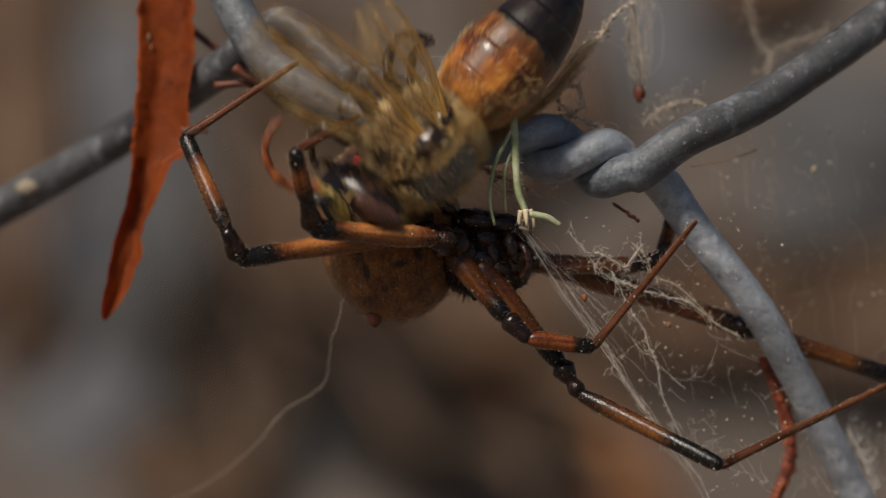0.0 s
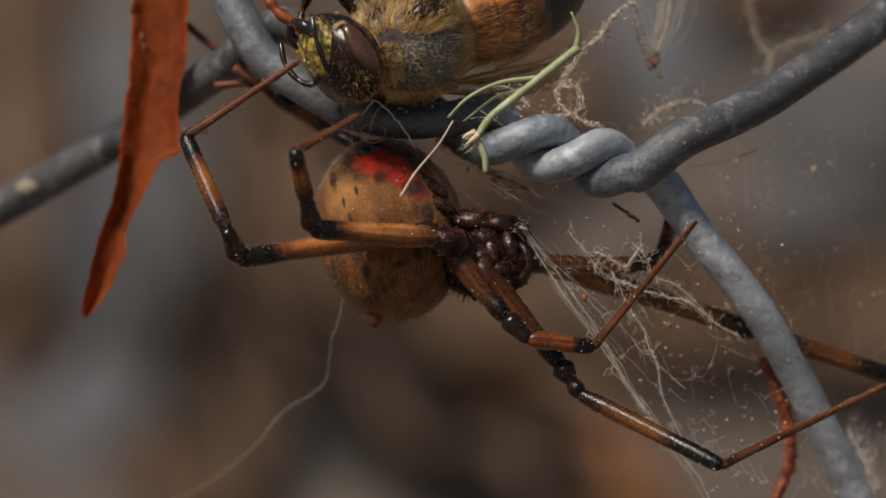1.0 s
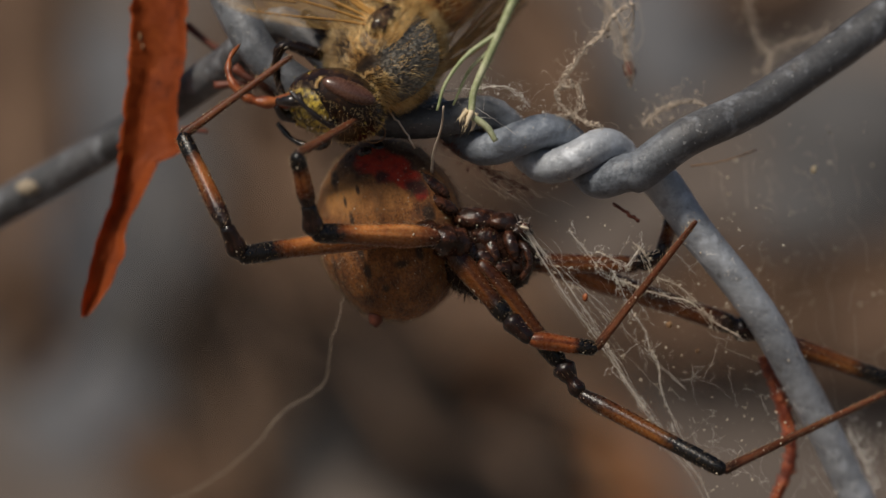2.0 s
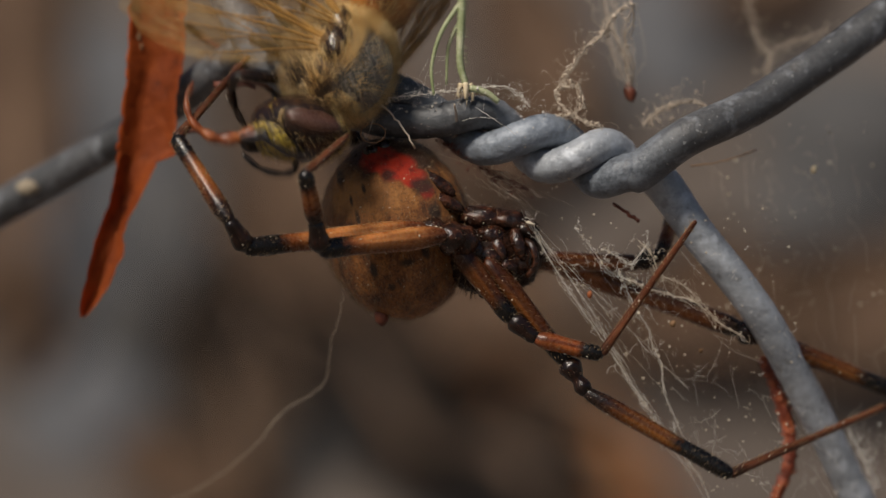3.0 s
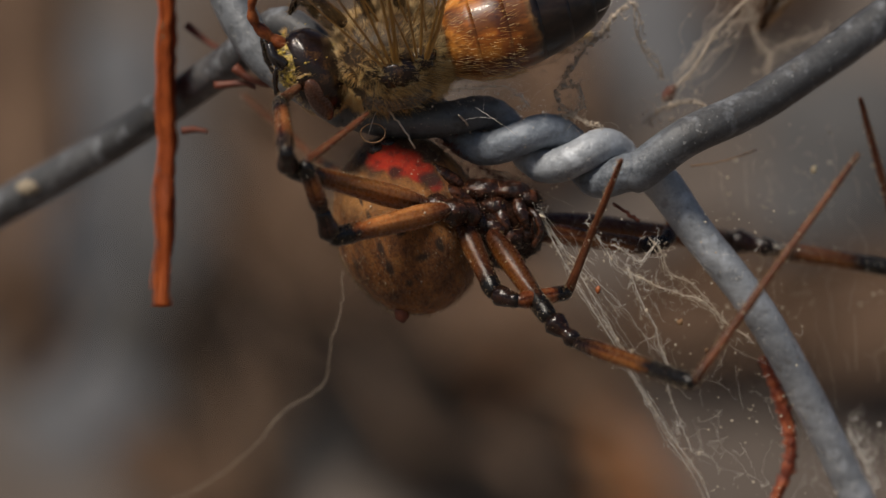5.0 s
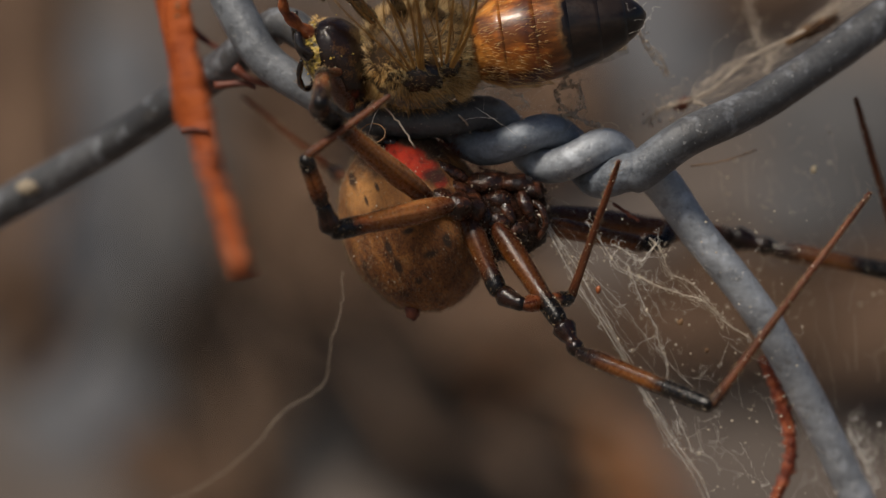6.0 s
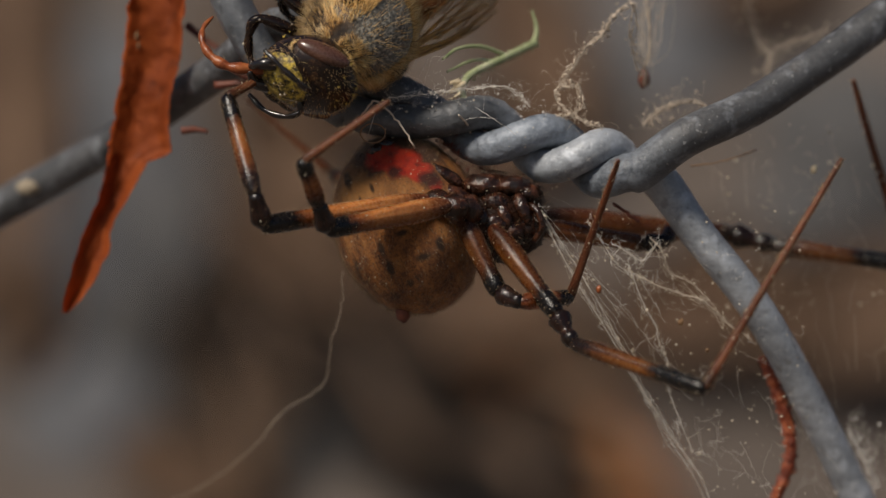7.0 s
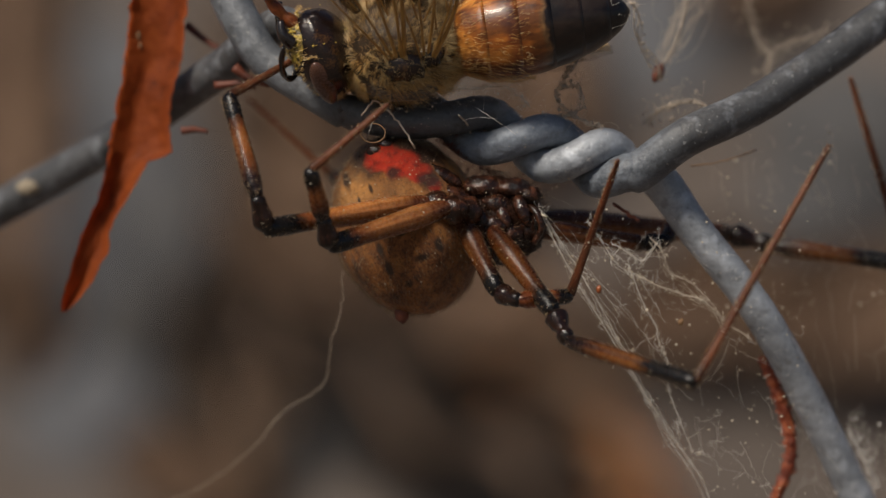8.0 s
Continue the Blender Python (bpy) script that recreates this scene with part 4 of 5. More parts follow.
def bee_pose(t):
    u, v, d, lean, tilt, roll = glide(BEE_ROWS, t)
    shake, jolt = tremble(t, 0.5, 0.2, 9.0) + 0.6 * tremble(t, 3.5, 0.2, 9.0) + 0.75 * tremble(t, 3.02, 0.14, 9.0) + 0.5 * tremble(t, 1.5, 0.16, 9.0) + 0.5 * tremble(t, 7.5, 0.14, 9.0) + 0.45 * tremble(t, 0.0, 0.15, 9.0), tremble(t, 4.45, 0.2, 8.0)
    u, v, lean = u + 12 * shake, v + 30 * shake + 10 * jolt, lean + 3 * shake
    a, b, c = radians(lean), radians(tilt), radians(roll)
    x = Vector((math.cos(b) * math.cos(a), math.sin(b), math.cos(b) * math.sin(a)))
    z = Vector((-math.sin(a), 0, math.cos(a)))
    y = z.cross(x)
    # turn the back towards the lens
    z2 = z * math.cos(c) - y * math.sin(c) if y.y > 0 else z * math.cos(c) + y * math.sin(c)
    y2 = z2.cross(x)
    return Matrix.Translation(plan(u, v, d)) @ Matrix((x, y2, z2)).transposed().to_4x4()


def fur(bm, centre, radii, count, long, keep=None, comb=Vector((0.5, 0, 0))):
    for _ in range(count):
        nrm = Vector((random.gauss(0, 1), random.gauss(0, 1), random.gauss(0, 1))).normalized()
        if keep and not keep(nrm):
            continue
        base = (Vector(centre) + Vector([a * r for a, r in zip(nrm, radii)])) * UNIT * 0.99
        clump = Vector((noise.noise(nrm * 9), noise.noise(nrm * 9 + Vector((9, 0, 0))), noise.noise(nrm * 9 + Vector((0, 9, 0))))) * 0.6
        spike(bm, base, (nrm + comb + clump).normalized(), random.uniform(0.5, 1.0) * long * UNIT, 0.36 * UNIT)


def pipe(ctrl, r0, r1, n=10):
    bm = bmesh.new()
    pts = spline([Vector(c) * UNIT for c in ctrl], 6)
    tube(bm, pts, [UNIT * (r0 + (r1 - r0) * i / (len(pts) - 1)) for i in range(len(pts))], n, 0.06)
    return bm


def jointed(ctrl, r0, r1, hairs=160):
    """A hairy insect limb that swells between its joints."""
    bm = bmesh.new()
    pts = spline([Vector(c) * UNIT for c in ctrl], 8)
    last = len(pts) - 1
    rr = [UNIT * (r0 + (r1 - r0) * i / last) * (0.72 + 0.38 * abs(math.sin(math.pi * i / 8 + 0.25))) for i in range(len(pts))]
    tube(bm, pts, rr, 10, 0.08)
    for _ in range(hairs):
        i = random.randrange(last)
        out = Vector((random.gauss(0, 1), random.gauss(0, 1), random.gauss(0, 1))).normalized()
        spike(bm, pts[i] + out * rr[i] * 0.9, (out + (pts[i + 1] - pts[i]).normalized()).normalized(), random.uniform(7, 16) * UNIT, 0.45 * UNIT, 1)
    for _ in range(hairs // 6):
        i = random.randrange(last)
        out = Vector((random.gauss(0, 1), random.gauss(0, 1), random.gauss(0, 1))).normalized()
        grain(bm, pts[i] + out * rr[i], 2.4 * UNIT)
    return bm


def wing_mesh(long, wide):
    """A pleated blade in the xy plane from its root at the origin: the film, and the veins on it."""
    def span(s):
        return wide * (0.05 + 0.95 * math.sin(math.pi * min(1.0, 0.02 + 0.74 * s)) ** 1.15) * (1 if s < 0.94 else 0.82)

    def height(s, e):
        return 9 * s * math.sin(e * 13) + 14 * s * noise.noise(Vector((s * 3.2, e * 2.6, long * 0.01))) - 16 * s * s

    film = bmesh.new()
    rows = []
    for i in range(19):
        s = i / 18
        rows.append([film.verts.new(Vector((s * long, (j / 12 - 0.35) * span(s) * (1 + 0.03 * noise.noise(Vector((i, j, 5)))), height(s, j / 12))) * UNIT) for j in range(13)])
    for a, b in zip(rows, rows[1:]):
        for k in range(12):
            film.faces.new((a[k], a[k + 1], b[k + 1], b[k]))
    bmesh.ops.solidify(film, geom=film.faces[:], thickness=1.2 * UNIT)
    veins = []
    # where each vein starts and ends across the blade, and how far out it runs
    for e0, e1, s0, s1, r in ((0.0, 0.0, 0.0, 0.96, 4.6), (0.12, 0.10, 0.0, 0.80, 3.4), (0.3, 0.38, 0.0, 0.92, 3.2), (0.45, 0.66, 0.0, 0.78, 2.8), (0.6, 0.92, 0.0, 0.6, 2.4), (0.24, 0.55, 0.34, 0.86, 1.8), (0.14, 0.27, 0.52, 0.74, 1.6), (0.5, 0.36, 0.40, 0.56, 1.6), (0.62, 0.80, 0.42, 0.66, 1.5)):
        pts = []
        for k in range(13):
            s, e = s0 + (s1 - s0) * k / 12, e0 + (e1 - e0) * k / 12
            pts.append(Vector((s * long, (e - 0.35) * span(s), height(s, e) + 1.5)) * UNIT)
        veins.append(bmesh.new())
        tube(veins[-1], pts, [UNIT * (r - 0.55 * r * k / 12) for k in range(13)], 6)
    return film, veins


def build_bee():
    bee = new("honey_bee")
    tagged(bee, "dead honey bee with furry thorax and amber abdomen", "bee")
    bm = bmesh.new()
    egg(bm, (0, 0, 0), (104, 92, 94), 40, 26, None, lambda n: 1 + 0.05 * noise.noise(n * 3))
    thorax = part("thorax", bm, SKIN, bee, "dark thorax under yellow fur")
    bm = bmesh.new()
    def coat(n):
        bald = n.z > 0.5 and abs(n.y) < 0.6 and abs(n.x + 0.1) < 0.58
        return (not bald or random.random() < 0.06) and noise.noise(n * 3.2 + Vector((4, 1, 0))) > -0.30 + random.gauss(0, 0.08)

    def back(n):
        return n.z + 0.3 * noise.noise(n * 3) > 0.05

    fur(bm, (0, 0, 0), (104, 92, 94), 32000, 29, lambda n: back(n) and coat(n))
    tagged(part("fur", bm, FURS, thorax, "dense yellow hair"), kind="stuff")
    bm = bmesh.new()
    fur(bm, (0, 0, 0), (104, 92, 94), 26000, 27, lambda n: not back(n) and coat(n) and not (abs(n.y) > 0.62 and -0.6 < n.z and random.random() < 0.35))
    tagged(part("flank_fur", bm, FURS_DARK, thorax, "brown hair on the flanks"), kind="stuff")
    # head with face shield, eyes, feelers, jaws, tongue
    bm = bmesh.new()
    egg(bm, (-150, 0, -26), (55, 84, 86), 32, 20, None, lambda n: 1 - 0.22 * max(0, -n.z) * abs(n.y) + 0.03 * noise.noise(n * 4))
    head = part("head", bm, GENA, bee, "dark head with pollen-dusted face")
    neck = Matrix.Translation(Vector((-86, 0, -10)) * UNIT)
    head.matrix_basis = neck @ Matrix.Rotation(radians(42), 4, "X") @ Matrix.Rotation(radians(14), 4, "Y") @ neck.inverted() @ Matrix.Translation(Vector((14, 0, 0)) * UNIT)
    bm = bmesh.new()
    egg(bm, (-172, 0, -46), (38, 56, 60), 24, 16, None, lambda n: 1 + 0.04 * noise.noise(n * 5))
    for _ in range(420):
        nrm = Vector((-abs(random.gauss(0, 1)), random.gauss(0, 1), random.gauss(0, 1))).normalized()
        q = (Vector((-172, 0, -46)) + Vector((nrm.x * 38, nrm.y * 56, nrm.z * 60))) * UNIT
        if random.random() < 0.5:
            spike(bm, q, (nrm + Vector((0, 0, -0.5))).normalized(), random.uniform(6, 13) * UNIT, 0.5 * UNIT, 1)
        else:
            grain(bm, q, 2.6 * UNIT)
    part("face_shield", bm, FACE, head, "face dusted with yellow pollen")
    bm = bmesh.new()
    for k in range(620):
        nrm = Vector((random.gauss(0, 1), random.gauss(0, 1), random.gauss(0, 1))).normalized()
        if noise.noise(nrm * 2.6) < -0.05 or (abs(nrm.y) > 0.7 and abs(nrm.z) < 0.5):
            continue
        c, r = (Vector((-150, 0, -26)), (57, 86, 88)) if k % 2 else (Vector((-172, 0, -46)), (40, 58, 62))
        grain(bm, (c + Vector((nrm.x * r[0], nrm.y * r[1], nrm.z * r[2]))) * UNIT, random.uniform(1.2, 3.0) * UNIT)
    for f in bm.faces:
        f.material_index = 0
    tagged(part("pollen", bm, POLLEN, head, "yellow pollen grains"), kind="stuff")
    bm = bmesh.new()
    fur(bm, (-152, 0, -26), (50, 86, 86), 2600, 12, lambda n: (n.z > -0.1 or n.x < -0.2) and abs(n.y) < 0.75, Vector((-0.2, 0, 0)))
    # ruff of hair behind and under the eyes
    for s in (-1, 1):
        for _ in range(420):
            a = random.uniform(-1.9, 1.2)
            q = Vector((-160 + 26 * math.cos(a), 62 * s, -16 + 52 * math.sin(a)))
            spike(bm, q * UNIT, Vector((-0.5 + random.gauss(0, 0.5) + math.cos(a) * 0.7, s * 0.6 + random.gauss(0, 0.3), math.sin(a) * 0.7 + random.gauss(0, 0.4))).normalized(), random.uniform(5, 12) * UNIT, 0.4 * UNIT)
    tagged(part("fur", bm, FURS, head), kind="stuff")
    for s in (-1, 1):
        bm = bmesh.new()
        egg(bm, (-158, 73 * s, -14), (19, 14, 49), 28, 20)
        part("eye", bm, EYE_M, head, "glossy brown compound eye")
        part("antenna", jointed([(-196, 16 * s, -26), (-212, 32 * s, -14), (-220, 50 * s, -36), (-214, 62 * s, -74), (-196, 62 * s, -108)], 6, 5, 30), GLOSS, head, "curved black feeler")
        part("mandible", pipe([(-186, 30 * s, -84), (-196, 26 * s, -104), (-194, 6 * s, -122)], 14, 6), GLOSS, head)
    part("tongue", jointed([(-174, 0, -96), (-190, -8, -126), (-200, -12, -160), (-192, -14, -192), (-170, -14, -218), (-138, -14, -228), (-108, -14, -222)], 13, 3, 60), TONGUE, head, "amber tongue hanging out")
    # abdomen of overlapping rings
    bm = bmesh.new()
    egg(bm, (92, 0, -6), (24, 34, 34), 16, 10)
    part("waist", bm, SKIN, bee)
    prof = [(86, 40), (104, 66), (140, 82), (190, 88), (240, 84), (290, 74), (330, 62), (362, 47), (384, 32), (397, 18), (404, 4)]

    def girth(x):
        for (a, r), (b, q) in zip(prof, prof[1:]):
            if a <= x <= b:
                return r + (q - r) * (x - a) / (b - a)
        return prof[0][1] if x < prof[0][0] else 4

    cuts = [88, 140, 198, 256, 310, 358, 404]
    for i, (a, b) in enumerate(zip(cuts, cuts[1:])):
        ring = bmesh.new()
        steps, n = 8, 36
        rows = []
        for k in range(steps + 1):
            s = k / steps
            x = a + (b + (9 if i < 5 else 0) - a) * s
            g = girth(x) * (0.994 + 0.012 * s)
            rows.append([ring.verts.new(Vector((x, g * 0.98 * math.cos(math.tau * j / n), g * math.sin(math.tau * j / n) * (0.93 if math.sin(math.tau * j / n) < 0 else 1.0) - 6 - (x - 88) * 0.03)) * UNIT) for j in range(n)])
        for p, q in zip(rows, rows[1:]):
            for j in range(n):
                ring.faces.new((p[j], p[(j + 1) % n], q[(j + 1) % n], q[j]))
        ring.faces.new(rows[0][::-1])
        ring.faces.new(rows[-1])
        part("abdomen_ring", ring, AMBER, bee, "glossy amber ring with dark edge" if i < 4 else "glossy black tail ring")
    bm = bmesh.new()
    for k in range(1800):
        x, a = 92 + 130 * random.random() ** 1.5, random.uniform(0, math.tau) if k < 900 else random.gauss(math.pi / 2, 0.65)
        out = Vector((0.0, math.cos(a), math.sin(a)))
        spike(bm, Vector((x, girth(x) * out.y, girth(x) * out.z - 6)) * UNIT, (out * 0.5 + Vector((1, 0, 0)) + Vector((0, random.uniform(-.3, .3), random.uniform(-.3, .3)))).normalized(), random.uniform(8, 18) * UNIT, 0.32 * UNIT)
    tagged(part("belly_hair", bm, FURS, bee), kind="stuff")
    bm = bmesh.new()
    for k in range(30):
        x, a = random.uniform(300, 404), random.gauss(-math.pi / 2, 1.1)
        g = girth(min(x, 403)) + 2
        ctrl = [Vector((x, g * math.cos(a), g * math.sin(a) - 12))]
        for _ in range(3):
            ctrl.append(ctrl[-1] + Vector((random.gauss(12, 9), random.gauss(0, 7), random.gauss(-2, 6))))
        tube(bm, spline([c * UNIT for c in ctrl], 5), random.uniform(0.10, 0.22) * UNIT, 4)
        grain(bm, ctrl[random.randrange(4)] * UNIT, 1.6 * UNIT)
    for f in bm.faces:
        f.material_index = 0
    tagged(part("silk_wrap", bm, SILK, bee, "pale silk wound round the tail"), kind="stuff")
    # wings: one pair half spread, one pair folded along the abdomen
    for s, yaw, roll, long, wide in ((1, 100, 0, 390, 150), (1, 78, 0, 270, 110), (-1, -10, 14, 375, 120), (-1, -18, 30, 290, 95)):
        film, veins = wing_mesh(long, wide)
        m = Matrix.Translation(Vector((-6 if long > 300 else 34, 66 * s, 48)) * UNIT) @ (Matrix.Rotation(radians(-48), 4, "X") if s > 0 else Matrix.Identity(4)) @ Matrix.Rotation(radians(yaw), 4, "Z") @ Matrix.Rotation(radians(roll), 4, "X")
        wing = part("wing", film, WING, bee, "crumpled translucent amber wing")
        wing.matrix_basis = m
        for vein in veins:
            part("wing_vein", vein, VEIN, wing)
    # dark wing bases on the flanks
    for s in (-1, 1):
        bm = bmesh.new()
        egg(bm, (2, 80 * s, 36), (40, 20, 26), 20, 14, None, lambda n: 1 + 0.25 * noise.noise(n * 3.1))
        egg(bm, (44, 76 * s, 22), (28, 18, 22), 16, 12, None, lambda n: 1 + 0.25 * noise.noise(n * 2.7))
        part("wing_base", bm, GENA, bee, "dark glossy wing base")
    # legs drawn up against the belly
    for s in (-1, 1):
        for x, reach, back in ((-70, 105, -60), (-20, 130, 20), (30, 160, 90)):
            part("leg", jointed([(x, 44 * s, -74), (x - 12 + back * 0.3, 92 * s, -112), (x + back * 0.8, 66 * s, -100 - reach * 0.35), (x + back * 1.1, 30 * s, -90 - reach * 0.45), (x + back * 1.4, 8 * s, -88 - reach * 0.3)], 12, 5), GENA, bee, "dark hairy leg drawn up")
    return bee


BEE = build_bee()


# ---- dry leaf swinging on a thread ----
LEAF_ROWS = [(0.0, 287, -80, 0, 4.0), (0.3, 287, -80, 6, 4.2), (0.5, 287, -80, 0, 4.0), (0.8, 281, -80, 0, 1.8), (1.0, 281, -80, 0, 1.5), (1.3, 281, -80, 4, 2.5), (1.5, 280, -80, 8, 4.0), (1.7, 278, -80, 4, 2.0), (2.8, 276, -80, 4, 1.0), (3.2, 274, -80, 2, 2.2), (3.5, 273, -80, 0, 2.2), (4.0, 273, -80, 6, 2.6), (4.2, 272, -80, 18, -1.3), (4.3, 272, -80, 70, 0), (4.4, 270, -80, 50, -1.5), (4.467, 271, -80, 24, -0.5), (4.5, 272, -80, 60, 0), (4.533, 272, -80, 94, 0), (4.6, 272, -80, 104, 0),
             (4.7, 274, -80, 60, -1), (5.2, 284, -110, 110, 2), (5.8, 281, -132, 130, 6.0), (5.9, 276, -120, 110, 2.5), (5.967, 274, -128, 120, 3.2), (6.0, 274, -130, 128, 5.8), (6.033, 274, -130, 134, 8.4), (6.1, 276, -80, 62, 0), (6.2, 274, -80, 18, 2), (6.4, 275, -76, 2, -0.2), (6.5, 276, -74, 0, 0.3), (7.0, 279, -80, 0, -1.4), (7.3, 279, -80, -6, 1.5), (7.5, 279, -80, -8, 3.4), (7.8, 281, -80, -4, 0), (8.0, 284, -80, 0, -2.1)]
LEAF_FORM = [(0, 8, 48), (80, 2, 51), (180, -3, 52), (280, -20, 48), (330, -21, 53), (366, -22, 58), (378, -44, 37), (430, -61, 29), (480, -84, 24), (510, -97, 24), (545, -101, 30), (565, -110, 26), (600, -122, 23), (635, -139, 15), (660, -150, 4)]


def leaf_pose(t):
    u, v, spin, swing = glide(LEAF_ROWS, t)
    v += 12 * tremble(t, 0.5, 0.2, 9.0)
    return Matrix.Translation(plan(u, v, 240)) @ Matrix.Rotation(radians(swing * -1), 4, "Y") @ Matrix.Rotation(radians(spin), 4, "Z")


def build_leaf():
    bm = bmesh.new()
    rows = []
    for i in range(67):
        s = i * 10 - (2 if i == 66 else 0)
        k = max(j for j in range(len(LEAF_FORM) - 1) if LEAF_FORM[j][0] <= s)
        a, b = LEAF_FORM[k], LEAF_FORM[k + 1]
        f = min(1.0, (s - a[0]) / (b[0] - a[0]))
        mid, half = a[1] + (b[1] - a[1]) * f, a[2] + (b[2] - a[2]) * f
        row = []
        for j in range(13):
            e = j / 6 - 1
            jag = 1 + (0.14 * noise.noise(Vector((s * 0.045, 3 if e > 0 else 8, 0))) + 0.07 * noise.noise(Vector((s * 0.15, 5 if e > 0 else 2, 0)))) * abs(e)
            curl = 26 * abs(e) ** 2.2 + 8 * noise.noise(Vector((s * 0.012, e * 1.5, 4))) + 4 * noise.noise(Vector((s * 0.05, e * 4, 1)))
            row.append(bm.verts.new(Vector((mid + e * half * jag, -curl, -s)) * UNIT))
        rows.append(row)
    for a, b in zip(rows, rows[1:]):
        for k in range(12):
            bm.faces.new((a[k], a[k + 1], b[k + 1], b[k]))
    bmesh.ops.solidify(bm, geom=bm.faces[:], thickness=6 * UNIT)
    leaf = part("dry_leaf", bm, LEAF)
    tagged(leaf, "curled rust-red dry leaf strip hanging by the fence", "leaf")
    bm = bmesh.new()
    pts = []
    for s in range(10, 640, 14):
        k = max(j for j in range(len(LEAF_FORM) - 1) if LEAF_FORM[j][0] <= s)
        a, b = LEAF_FORM[k], LEAF_FORM[k + 1]
        pts.append(Vector((a[1] + (b[1] - a[1]) * (s - a[0]) / (b[0] - a[0]) - 4, 3.5 - 8 * noise.noise(Vector((s * 0.012, 0, 4))), -s)) * UNIT)
    tube(bm, pts, [UNIT * (3.4 - 2 * i / len(pts)) for i in range(len(pts))], 6)
    part("midrib", bm, LEAF, leaf)
    bm = bmesh.new()
    for u, s, w in ((-34, 150, 4), (-30, 168, 3)):
        egg(bm, (u, -9, -s), (w, 3, w * 2.2), 10, 8)
    part("pale_scar", bm, STRAW, leaf, "pale worn spots")
    return leaf


DRY_LEAF = build_leaf()

# ---- green stem torn off, tangled with the bee ----
STEM_ROWS = [(0.0, 930, 374, -112, 95, 0), (0.3, 900, 350, -140, 78, 0), (0.5, 852, 312, -190, 56, 0), (0.8, 846, 245, -180, 44, 0), (1.0, 845, 240, -170, 40, 0), (1.5, 846, 242, -170, 46, 0), (1.7, 840, 225, -160, 55, 0), (2.8, 824, 150, -40, 92, 0), (3.0, 824, 150, -40, 90, 0), (3.2, 868, 145, 60, 20, 30), (3.5, 850, 100, 90, 20, 30), (4.0, 850, 90, 90, 20, 30),
             (4.2, 835, 158, 40, 70, 0), (4.5, 850, 80, 90, 20, 30), (5.8, 850, 60, 90, 10, 40), (6.2, 850, 90, 90, 10, 40), (6.5, 828, 132, 40, 8, 45), (7.0, 816, 152, 0, 30, 45), (7.2, 825, 145, 0, 26, 45), (7.5, 850, 60, 90, 12, 45), (8.0, 850, 40, 90, 8, 45)]


def stem_pose(t):
    u, v, d, turn, away = glide(STEM_ROWS, t)
    shake = tremble(t, 0.5, 0.2, 9.0)
    u, v = u + 12 * shake, v + 26 * shake
    return Matrix.Translation(plan(u, v, d)) @ Matrix.Rotation(radians(-turn), 4, "Y") @ Matrix.Rotation(radians(away), 4, "Z")


def build_stem():
    stalk = pipe([(0, 0, 0), (40, 0, 10), (110, 0, 8), (190, 5, 6), (232, 8, 4)], 6, 8)
    for _ in range(260):
        x, a = random.uniform(4, 230), random.uniform(0, math.tau)
        out = Vector((random.gauss(0, 0.4), math.cos(a), math.sin(a))).normalized()
        spike(stalk, (Vector((x, x * 0.03, 8 - 4 * abs(x - 60) / 170)) + out * 6.5) * UNIT, out, random.uniform(4, 12) * UNIT, 0.5 * UNIT)
    stem = part("green_stem", stalk, GREEN)
    tagged(stem, "torn green plant stem with pale cut end", "stem")
    part("branch", pipe([(150, 4, 6), (90, -6, 44), (30, -10, 60), (-20, -14, 56)], 4.5, 2.5), GREEN, stem)
    part("branch", pipe([(120, 4, 6), (70, 10, 30), (0, 12, 34)], 4, 2), GREEN, stem)
    part("branch", pipe([(225, 8, 4), (250, 4, 26), (262, 2, 60)], 6, 2), GREEN, stem)
    bm = bmesh.new()
    for a in range(4):
        t = math.tau * a / 4
        pts = spline([Vector((2, 7 * math.cos(t), 7 * math.sin(t))) * UNIT, Vector((-14, 12 * math.cos(t), 12 * math.sin(t))) * UNIT, Vector((-20 - 3 * a, 12 * math.cos(t), 12 * math.sin(t))) * UNIT], 4)
        tube(bm, pts, [UNIT * (5.5 - 3.5 * i / (len(pts) - 1)) for i in range(len(pts))], 8)
    for _ in range(26):
        spike(bm, Vector((random.uniform(-26, 4), random.gauss(0, 8), random.gauss(0, 8))) * UNIT, Vector((-1, random.gauss(0, 0.5), random.gauss(0, 0.5))).normalized(), random.uniform(10, 26) * UNIT, 0.8 * UNIT)
    part("cut_end", bm, CUT, stem, "pale frayed cut end")
    part("stub", pipe([(-6, 0, -6), (-14, 2, -36), (-30, 6, -58)], 7, 5), GREEN, stem)
    return stem


STEM = build_stem()

# ---- pale plant fibre in the silk before the red mark ----
FIBRE_ROWS = [(0.0, 800, 300, -50, 80, 0), (0.1, 806, 308, -80, 70, 0), (0.3, 820, 330, -160, 52, 0), (0.6, 825, 300, -180, 46, 0), (1.0, 802, 214, -170, 35, 0), (1.3, 802, 226, -170, 28, 20), (1.5, 797, 246, -170, 20, 35), (1.7, 784, 205, -160, 6, 40), (2.8, 795, 166, -110, 34, 55), (3.2, 812, 204, -90, -38, 68), (8.0, 812, 204, -90, -38, 68)]


def fibre_pose(t):
    u, v, d, turn, away = glide(FIBRE_ROWS, t)
    return Matrix.Translation(plan(u, v, d)) @ Matrix.Rotation(radians(turn), 4, "Y") @ Matrix.Rotation(radians(away), 4, "X")


